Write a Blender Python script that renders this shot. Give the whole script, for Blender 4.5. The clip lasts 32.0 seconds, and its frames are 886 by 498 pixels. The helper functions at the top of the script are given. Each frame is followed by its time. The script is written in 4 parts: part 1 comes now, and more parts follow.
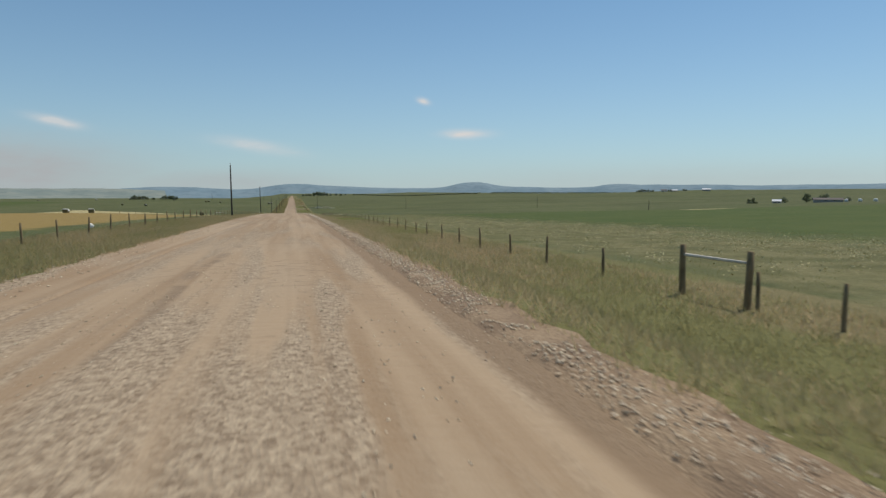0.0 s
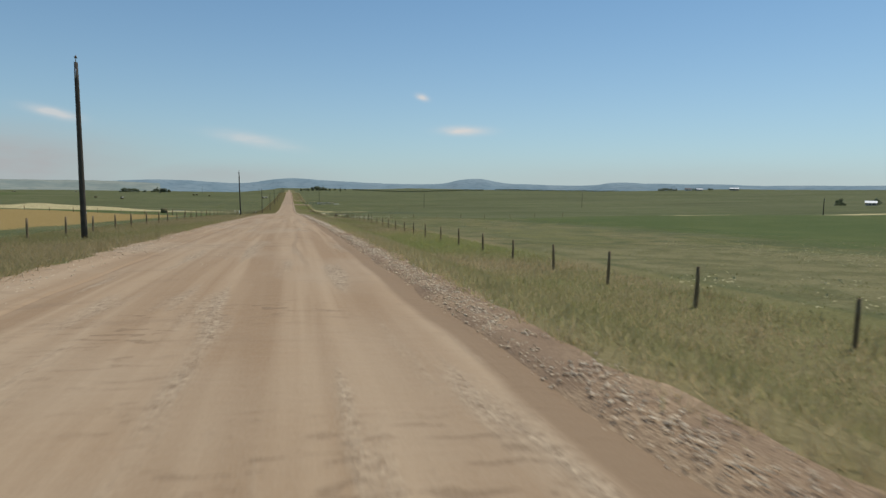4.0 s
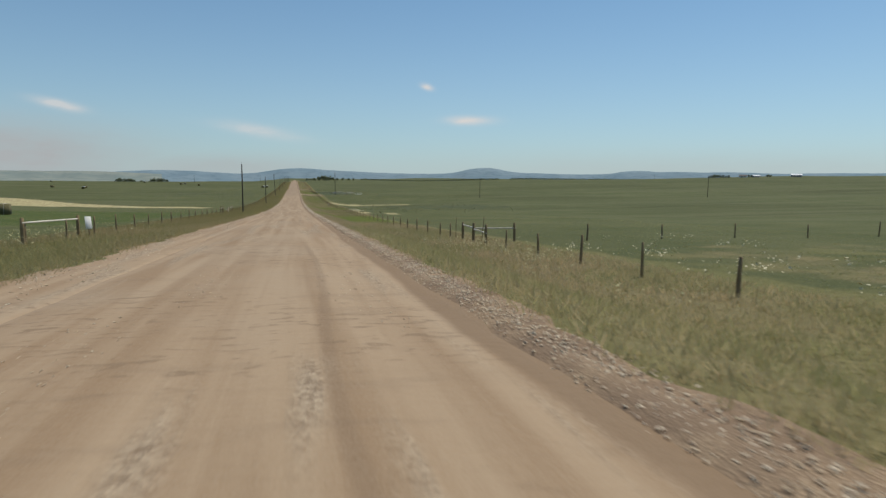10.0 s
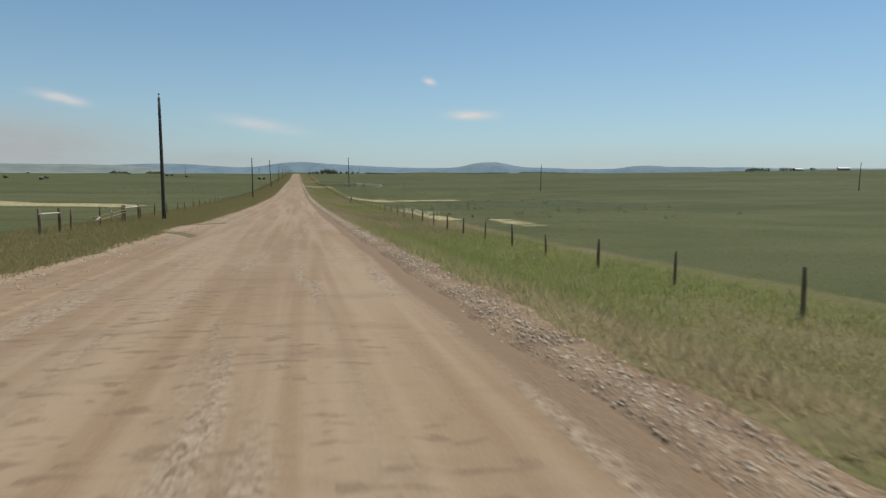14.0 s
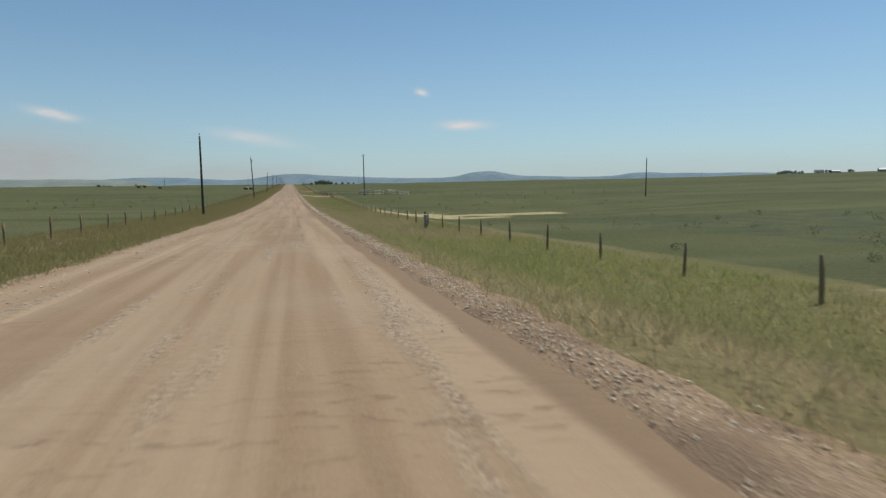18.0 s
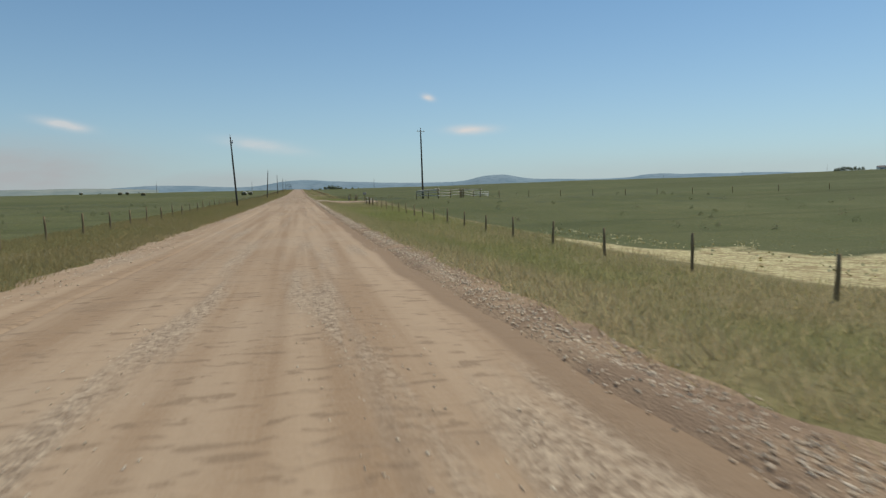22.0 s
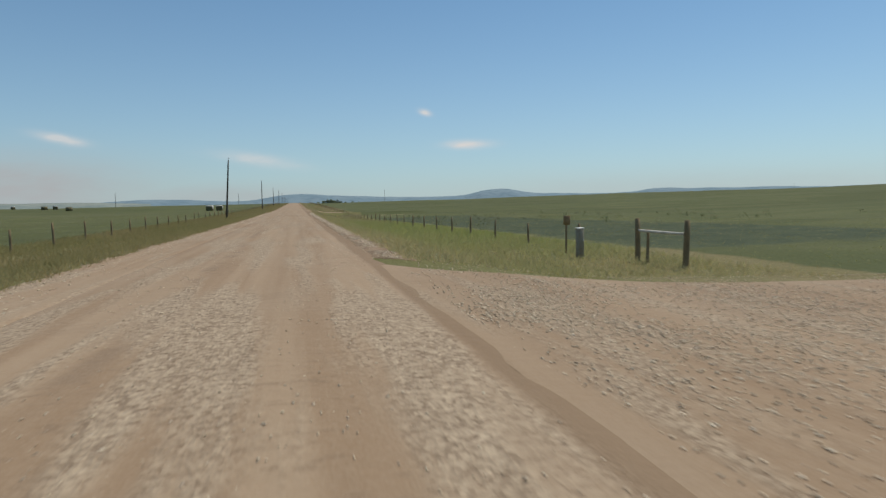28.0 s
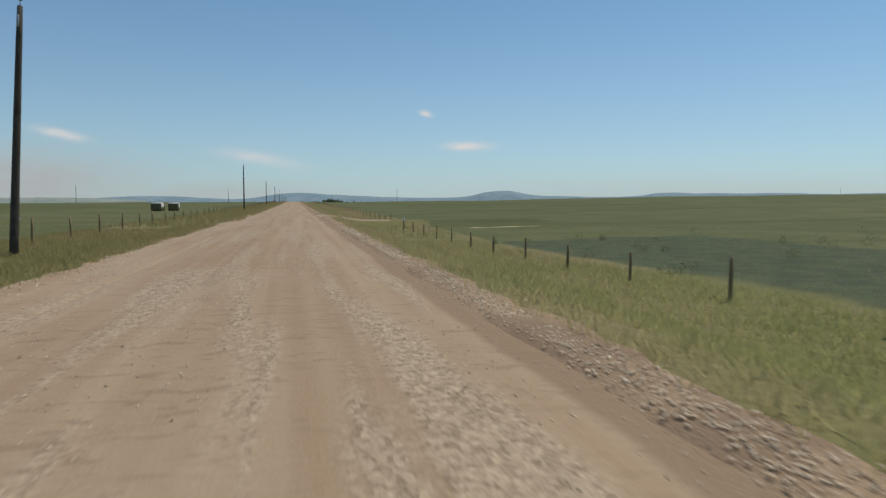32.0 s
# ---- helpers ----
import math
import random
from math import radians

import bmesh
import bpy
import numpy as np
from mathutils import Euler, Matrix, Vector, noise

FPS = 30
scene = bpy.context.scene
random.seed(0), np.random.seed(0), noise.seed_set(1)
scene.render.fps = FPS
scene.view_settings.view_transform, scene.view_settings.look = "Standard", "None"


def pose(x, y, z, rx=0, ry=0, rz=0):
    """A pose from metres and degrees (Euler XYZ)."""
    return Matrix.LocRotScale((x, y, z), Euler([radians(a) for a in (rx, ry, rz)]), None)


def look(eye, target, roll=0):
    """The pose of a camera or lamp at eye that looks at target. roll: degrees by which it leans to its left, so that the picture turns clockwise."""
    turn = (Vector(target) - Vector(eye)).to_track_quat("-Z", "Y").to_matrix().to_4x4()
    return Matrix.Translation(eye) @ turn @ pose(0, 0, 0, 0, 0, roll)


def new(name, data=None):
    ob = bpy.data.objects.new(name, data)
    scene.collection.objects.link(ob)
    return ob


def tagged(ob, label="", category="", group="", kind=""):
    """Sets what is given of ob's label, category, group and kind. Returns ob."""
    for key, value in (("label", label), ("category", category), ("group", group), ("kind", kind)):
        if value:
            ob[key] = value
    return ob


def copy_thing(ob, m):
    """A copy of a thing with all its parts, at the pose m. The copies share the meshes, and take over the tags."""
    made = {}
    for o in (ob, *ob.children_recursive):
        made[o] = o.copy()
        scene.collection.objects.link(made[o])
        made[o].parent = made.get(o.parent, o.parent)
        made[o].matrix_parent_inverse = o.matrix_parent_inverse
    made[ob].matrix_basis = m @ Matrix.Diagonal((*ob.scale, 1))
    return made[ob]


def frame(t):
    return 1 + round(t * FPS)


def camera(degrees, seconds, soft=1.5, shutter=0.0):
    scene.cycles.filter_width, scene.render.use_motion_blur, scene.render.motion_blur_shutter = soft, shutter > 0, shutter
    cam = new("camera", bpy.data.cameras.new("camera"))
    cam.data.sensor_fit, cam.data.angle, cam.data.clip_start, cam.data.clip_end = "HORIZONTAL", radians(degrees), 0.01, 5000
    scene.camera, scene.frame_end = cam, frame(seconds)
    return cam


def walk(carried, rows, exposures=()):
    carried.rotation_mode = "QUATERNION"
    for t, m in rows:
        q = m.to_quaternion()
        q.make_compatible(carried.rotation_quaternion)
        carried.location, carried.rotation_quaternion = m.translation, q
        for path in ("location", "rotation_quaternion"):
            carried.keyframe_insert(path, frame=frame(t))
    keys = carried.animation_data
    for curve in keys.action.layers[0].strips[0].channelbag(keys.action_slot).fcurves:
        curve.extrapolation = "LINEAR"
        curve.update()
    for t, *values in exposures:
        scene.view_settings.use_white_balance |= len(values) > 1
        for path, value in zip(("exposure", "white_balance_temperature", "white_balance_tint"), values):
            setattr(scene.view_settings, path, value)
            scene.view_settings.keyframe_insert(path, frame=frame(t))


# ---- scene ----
# ---- camera and its way: metres across and along the road, height, yaw, pitch, lean ----
cam = camera(70.0, 32.0, soft=1.35, shutter=0.12)
ROWS = [
    (0.0, 0.02, 0.01, 0.02, -13.39, -5.15, 0.15),
    (0.5, 0.03, 9.96, -0.12, -13.21, -5.61, 0.31),
    (1.0, -0.15, 19.92, -0.27, -13.19, -5.08, 0.78),
    (1.5, -0.06, 29.92, -0.43, -13.20, -5.45, 0.24),
    (2.0, 0.09, 39.92, -0.60, -13.43, -5.67, -0.20),
    (2.5, 0.06, 49.99, -0.78, -13.55, -5.67, -0.21),
    (3.0, 0.09, 60.05, -0.98, -13.22, -5.76, -0.34),
    (3.5, -0.01, 70.11, -1.19, -13.86, -5.39, 0.99),
    (5.5, 0.37, 110.39, -2.15, -12.78, -6.03, 0.20),
    (6.0, 0.23, 120.46, -2.43, -12.72, -6.22, 0.61),
    (6.5, 0.41, 130.51, -2.74, -12.76, -6.50, 0.21),
    (7.0, 0.24, 140.55, -3.06, -12.64, -6.44, -0.13),
    (7.5, -0.13, 150.56, -3.39, -12.66, -6.22, 0.07),
    (8.0, -0.08, 160.61, -3.72, -12.90, -6.13, 0.39),
    (8.5, -0.03, 170.62, -4.04, -12.72, -6.32, -0.05),
    (9.0, -0.18, 180.64, -4.36, -12.93, -6.26, -0.05),
    (9.5, -0.10, 190.54, -4.69, -12.99, -6.79, 0.19),
    (10.0, -0.12, 200.43, -5.04, -13.18, -6.35, 0.63),
    (10.5, -0.18, 210.07, -5.40, -13.27, -6.68, 0.13),
    (11.0, -0.10, 219.72, -5.78, -12.97, -6.90, -0.63),
    (11.5, -0.05, 229.50, -6.18, -13.76, -6.65, 0.85),
    (12.0, 0.10, 239.25, -6.57, -13.56, -7.07, 0.61),
    (12.5, 0.05, 248.93, -6.96, -13.30, -6.95, 0.25),
    (13.0, 0.07, 258.63, -7.36, -13.12, -6.67, 0.26),
    (13.5, 0.02, 268.30, -7.75, -13.03, -6.66, 0.48),
    (14.0, 0.02, 277.98, -8.14, -13.00, -6.82, 0.77),
    (14.5, 0.05, 287.63, -8.52, -12.82, -6.69, 0.72),
    (16.5, -0.02, 326.01, -9.91, -12.68, -6.65, -0.74),
    (17.0, -0.07, 335.58, -10.22, -13.18, -6.28, -0.15),
    (17.5, -0.08, 345.14, -10.51, -13.45, -6.04, -0.32),
    (18.0, -0.12, 354.64, -10.79, -13.49, -5.91, -0.11),
    (18.5, -0.11, 364.25, -11.04, -13.40, -5.81, 0.05),
    (19.0, -0.08, 373.87, -11.27, -13.46, -5.71, 0.00),
    (19.5, -0.06, 383.32, -11.48, -13.10, -5.84, -0.63),
    (20.0, -0.09, 392.79, -11.68, -12.88, -5.67, -0.33),
    (20.5, -0.11, 402.25, -11.86, -12.63, -5.41, -0.35),
    (21.0, -0.10, 411.63, -12.04, -13.09, -5.29, 0.26),
    (21.5, -0.13, 420.98, -12.21, -12.42, -5.76, -0.63),
    (22.0, -0.16, 430.34, -12.36, -12.71, -5.49, -0.91),
    (22.5, -0.07, 439.70, -12.49, -12.86, -4.96, -0.29),
    (23.0, -0.11, 449.05, -12.58, -12.93, -4.87, -0.40),
    (23.5, -0.08, 458.46, -12.64, -12.75, -4.63, -0.64),
    (24.0, -0.11, 467.88, -12.69, -12.75, -4.67, -0.90),
    (24.5, -0.09, 477.20, -12.72, -12.72, -4.54, -0.32),
    (25.0, -0.01, 486.46, -12.75, -13.70, -4.58, -0.01),
    (25.5, -0.02, 495.73, -12.76, -13.13, -4.68, -0.58),
    (27.5, 0.07, 533.64, -12.75, -13.03, -4.13, -0.81),
    (28.0, 0.09, 543.22, -12.73, -13.03, -4.20, -0.86),
    (28.5, 0.19, 552.82, -12.72, -13.33, -4.57, 0.19),
    (29.0, 0.01, 562.43, -12.71, -13.78, -4.13, 0.61),
    (29.5, -0.07, 572.06, -12.71, -12.96, -4.44, -0.12),
    (30.0, 0.02, 581.69, -12.72, -12.08, -5.00, -0.70),
    (30.5, 0.04, 591.26, -12.73, -12.87, -4.19, -0.19),
    (31.0, -0.17, 600.80, -12.73, -13.05, -4.33, 0.50),
    (31.5, -0.18, 610.27, -12.73, -12.85, -4.49, -0.07),
    (32.0, -0.29, 619.72, -12.73, -13.20, -4.08, 0.12),
]
walk(cam, [(t, pose(x, y, z, 90 + pitch, 0, yaw) @ pose(0, 0, 0, 0, 0, lean)) for t, x, y, z, yaw, pitch, lean in ROWS],
     exposures=[(0.0, 0.0, 6580, 9), (32.0, 0.0, 6580, 9)])

# ---- sky and sun: high midday sun ahead of the car, thin fair-weather clouds ----
SUN_UP, SUN_AZ = radians(62), radians(62)          # height, and bearing to the right of the road
world = bpy.data.worlds.new("summer_sky")
scene.world = world
world.use_nodes = True
wn, wl = world.node_tree.nodes, world.node_tree.links
wn.clear()
w_out = wn.new("ShaderNodeOutputWorld")
w_bg = wn.new("ShaderNodeBackground")
w_sky = wn.new("ShaderNodeTexSky")
w_sky.sky_type, w_sky.sun_disc = "NISHITA", False
w_sky.sun_elevation, w_sky.sun_rotation = SUN_UP, SUN_AZ
w_sky.altitude, w_sky.air_density, w_sky.dust_density, w_sky.ozone_density = 1500, 1.0, 0.3, 0.9
w_bg.inputs["Strength"].default_value = 0.085
w_co = wn.new("ShaderNodeTexCoord")


def w_math(op, a, b=None, c=None):
    n = wn.new("ShaderNodeMath")
    n.operation = op
    for i, v in enumerate((a, b, c)):
        if v is None:
            continue
        if isinstance(v, (int, float)):
            n.inputs[i].default_value = v
        else:
            wl.new(v, n.inputs[i])
    return n.outputs[0]


def w_dot(vec):
    n = wn.new("ShaderNodeVectorMath")
    n.operation = "DOT_PRODUCT"
    wl.new(w_co.outputs["Generated"], n.inputs[0])
    n.inputs[1].default_value = vec
    return n.outputs["Value"]


w_noise = wn.new("ShaderNodeTexNoise")
w_noise.inputs["Scale"].default_value, w_noise.inputs["Detail"].default_value = 26.0, 6.0
w_map = wn.new("ShaderNodeMapping")
w_map.inputs["Scale"].default_value = (1.0, 1.0, 3.2)
wl.new(w_co.outputs["Generated"], w_map.inputs["Vector"])
wl.new(w_map.outputs[0], w_noise.inputs["Vector"])
w_break = w_noise.outputs["Fac"]


def cloud(bearing, height, wide, tall, amount, tilt=0.0, ragged=1.8):
    """A thin cloud at a bearing from the road and a height over the horizon, with its half sizes, all in degrees."""
    b, h, r = radians(bearing), radians(height), radians(tilt)
    right = Vector((math.cos(b), -math.sin(b), 0))
    mid = Vector((math.sin(b) * math.cos(h), math.cos(b) * math.cos(h), math.sin(h)))
    up = right.cross(mid)
    across, upward = right * math.cos(r) + up * math.sin(r), up * math.cos(r) - right * math.sin(r)
    u = w_math("MULTIPLY", w_dot(across), 1 / math.sin(radians(wide)))
    v = w_math("MULTIPLY", w_dot(upward), 1 / math.sin(radians(tall)))
    rr = w_math("ADD", w_math("MULTIPLY", u, u), w_math("MULTIPLY", v, v))
    rr = w_math("ADD", rr, w_math("MULTIPLY", w_math("SUBTRACT", w_break, 0.5), -ragged))
    front = w_math("GREATER_THAN", w_dot(mid), 0.3)
    soft = w_math("POWER", 2.718, w_math("MULTIPLY", rr, -1.15))
    return w_math("MULTIPLY", w_math("MINIMUM", soft, 1.0), w_math("MULTIPLY", front, amount))


def cloud_layer(specs):
    total = None
    for spec in specs:
        c = cloud(*spec)
        total = c if total is None else w_math("MAXIMUM", total, c)
    return total


w_puffs = cloud_layer(((15.4, 5.15, 1.95, 0.36, 1.0), (11.6, 8.0, 0.55, 0.26, 0.9, -18), (-17.7, 5.3, 1.6, 0.36, 0.72, -10), (-2.9, 3.9, 3.2, 0.5, 0.55, -8)))
w_bank = cloud_layer(((-22.0, 1.6, 10.0, 2.5, 0.9, 0, 0.7), (-6.0, 0.8, 10.0, 1.1, 0.5, 0, 0.7), (-46.0, 2.0, 18.0, 3.2, 0.9, 0, 0.7), (36.0, 1.0, 24.0, 1.5, 0.3, 0, 0.6)))
w_haze = wn.new("ShaderNodeMix")                    # summer haze, thicker towards the horizon
w_haze.data_type = "RGBA"
w_up = w_math("ABSOLUTE", w_dot((0, 0, 1)))
wl.new(w_math("MULTIPLY", w_math("POWER", 2.718, w_math("MULTIPLY", w_up, -5.6)), 0.82), w_haze.inputs["Factor"])
w_tone = wn.new("ShaderNodeMix")
w_tone.data_type, w_tone.blend_type = "RGBA", "MULTIPLY"
w_tone.inputs["Factor"].default_value = 1.0
wl.new(w_sky.outputs[0], w_tone.inputs[6])
w_tone.inputs[7].default_value = (0.77, 1.14, 1.25, 1)
wl.new(w_tone.outputs[2], w_haze.inputs[6])
w_glare = wn.new("ShaderNodeMix")                   # the haze is lighter on the sunward side
w_glare.data_type, w_glare.clamp_factor = "RGBA", True
w_glare.inputs[6].default_value, w_glare.inputs[7].default_value = (3.75, 4.70, 5.35, 1), (5.45, 6.25, 6.85, 1)
wl.new(w_math("ADD", w_math("MULTIPLY", w_dot((math.sin(SUN_AZ), math.cos(SUN_AZ), 0)), 0.62), 0.30), w_glare.inputs["Factor"])
wl.new(w_glare.outputs[2], w_haze.inputs[7])
w_last = w_haze.outputs[2]
for layer, tint in ((w_bank, (4.75, 4.9, 5.1, 1)), (w_puffs, (7.7, 7.6, 7.6, 1))):
    w_mix = wn.new("ShaderNodeMix")
    w_mix.data_type = "RGBA"
    wl.new(layer, w_mix.inputs["Factor"])
    wl.new(w_last, w_mix.inputs[6])
    w_mix.inputs[7].default_value = tint
    w_last = w_mix.outputs[2]
wl.new(w_last, w_bg.inputs["Color"])
wl.new(w_bg.outputs[0], w_out.inputs["Surface"])

sun = new("sun", bpy.data.lights.new("sun", "SUN"))
sun.data.energy, sun.data.angle, sun.data.color = 3.4, radians(0.53), (1.0, 0.955, 0.88)
sun.matrix_world = look((0, 0, 60), (-math.sin(SUN_AZ) * math.cos(SUN_UP), -math.cos(SUN_AZ) * math.cos(SUN_UP), 60 - math.sin(SUN_UP)))


# ---- materials ----
class Mat:
    """A small builder of node materials."""

    def __init__(self, name, rough=0.9, metal=0.0, spec=0.3):
        self.m = bpy.data.materials.new(name)
        self.m.use_nodes = True
        self.n, self.l = self.m.node_tree.nodes, self.m.node_tree.links
        self.b = self.n["Principled BSDF"]
        self.b.inputs["Roughness"].default_value = rough
        self.b.inputs["Metallic"].default_value = metal
        self.b.inputs["Specular IOR Level"].default_value = spec
        self.geo = self.n.new("ShaderNodeNewGeometry")

    def pos(self, scale=(1, 1, 1), local=False):
        mp = self.n.new("ShaderNodeMapping")
        mp.inputs["Scale"].default_value = scale
        if local:
            self.l.new(self.n.new("ShaderNodeTexCoord").outputs["Object"], mp.inputs["Vector"])
        else:
            self.l.new(self.geo.outputs["Position"], mp.inputs["Vector"])
        return mp.outputs[0]

    def noise(self, scale, detail=4.0, vec=None, dist=0.0):
        t = self.n.new("ShaderNodeTexNoise")
        t.inputs["Scale"].default_value, t.inputs["Detail"].default_value = scale, detail
        t.inputs["Distortion"].default_value = dist
        self.l.new(vec if vec else self.pos(), t.inputs["Vector"])
        return t.outputs["Fac"]

    def cells(self, scale, vec=None, out="Distance"):
        t = self.n.new("ShaderNodeTexVoronoi")
        t.inputs["Scale"].default_value = scale
        self.l.new(vec if vec else self.pos(), t.inputs["Vector"])
        return t.outputs[out]

    def attr(self, name):
        t = self.n.new("ShaderNodeAttribute")
        t.attribute_name = name
        return t.outputs["Fac"]

    def math(self, op, a, b=0.0, clamp=False):
        t = self.n.new("ShaderNodeMath")
        t.operation, t.use_clamp = op, clamp
        for i, v in enumerate((a, b)):
            if isinstance(v, (int, float)):
                t.inputs[i].default_value = v
            else:
                self.l.new(v, t.inputs[i])
        return t.outputs[0]

    def step(self, v, lo, hi):
        t = self.n.new("ShaderNodeMapRange")
        t.interpolation_type = "SMOOTHSTEP"
        self.l.new(v, t.inputs["Value"])
        t.inputs["From Min"].default_value, t.inputs["From Max"].default_value = lo, hi
        return t.outputs[0]

    def mix(self, fac, a, b, how="MIX"):
        t = self.n.new("ShaderNodeMix")
        t.data_type, t.blend_type = "RGBA", how
        for key, v in ((0, fac), (6, a), (7, b)):
            if isinstance(v, (int, float)):
                t.inputs[key].default_value = v
            elif isinstance(v, tuple):
                t.inputs[key].default_value = (*v, 1)
            else:
                self.l.new(v, t.inputs[key])
        return t.outputs[2]

    def random(self, island=True):
        return self.geo.outputs["Random Per Island"] if island else self.n.new("ShaderNodeObjectInfo").outputs["Random"]

    def xyz(self):
        s = self.n.new("ShaderNodeSeparateXYZ")
        self.l.new(self.geo.outputs["Position"], s.inputs[0])
        return s.outputs

    def bump(self, v, strength, distance):
        t = self.n.new("ShaderNodeBump")
        t.inputs["Strength"].default_value, t.inputs["Distance"].default_value = strength, distance
        self.l.new(v, t.inputs["Height"])
        if self.b.inputs["Normal"].is_linked:
            self.l.new(self.b.inputs["Normal"].links[0].from_socket, t.inputs["Normal"])
        self.l.new(t.outputs[0], self.b.inputs["Normal"])

    def color(self, v):
        if isinstance(v, tuple):
            self.b.inputs["Base Color"].default_value = (*v, 1)
        else:
            self.l.new(v, self.b.inputs["Base Color"])
        return self

    def rough(self, v):
        self.l.new(v, self.b.inputs["Roughness"])


def make_ground():
    m = Mat("prairie_ground", 0.95, spec=0.1)
    big = m.noise(0.012, 3, m.pos((1, 0.55, 1)))
    mid = m.noise(0.11, 4)
    band = m.noise(0.05, 3, m.pos((0.12, 1, 1)))
    fine = m.noise(5.5, 5)
    green = m.mix(m.step(mid, 0.3, 0.72), (0.106, 0.118, 0.045), (0.146, 0.147, 0.062))
    green = m.mix(m.math("MULTIPLY", m.step(big, 0.42, 0.66), 0.7), green, (0.094, 0.102, 0.040))
    green = m.mix(m.math("MULTIPLY", m.step(band, 0.50, 0.66), 0.7), green, (0.148, 0.148, 0.068))
    line = m.math("MULTIPLY", m.step(m.noise(0.11, 4, m.pos((0.07, 1, 1)), 0.4), 0.56, 0.66), 0.55)
    green = m.mix(line, green, (0.078, 0.086, 0.034))
    dry = m.mix(m.step(fine, 0.3, 0.7), (0.285, 0.195, 0.066), (0.345, 0.245, 0.092))
    crop = m.mix(m.step(mid, 0.3, 0.7), (0.080, 0.108, 0.029), (0.106, 0.126, 0.037))
    verge = m.mix(m.step(m.noise(0.16, 4, m.pos((1, 0.5, 1))), 0.42, 0.6), (0.178, 0.166, 0.064), (0.225, 0.186, 0.088))
    sage = m.mix(m.step(m.noise(0.7, 4), 0.35, 0.65), (0.066, 0.080, 0.044), (0.095, 0.108, 0.056))
    sand = m.mix(m.step(fine, 0.35, 0.65), (0.46, 0.39, 0.19), (0.62, 0.54, 0.30))
    sand = m.mix(m.math("MULTIPLY", m.step(m.noise(1.6, 5), 0.44, 0.62), 0.75), sand, (0.300, 0.215, 0.105))
    belt = m.mix(m.step(m.noise(0.5, 5), 0.38, 0.62), (0.140, 0.134, 0.056), (0.212, 0.188, 0.088))
    ragged = m.math("MULTIPLY", m.math("SUBTRACT", m.noise(0.35, 5), 0.5), 0.9)
    c = green
    for name, tint in (("crop", crop), ("dry", dry), ("verge", verge), ("belt", belt), ("sage", sage), ("sand", sand)):
        c = m.mix(m.step(m.math("ADD", m.attr(name), ragged), 0.36, 0.64), c, tint)
    c = m.mix(m.step(fine, 0.25, 0.8), m.mix(1.0, c, (0.72, 0.72, 0.70), "MULTIPLY"), c)
    m.color(c)
    m.bump(fine, 0.5, 0.12)
    return m.m


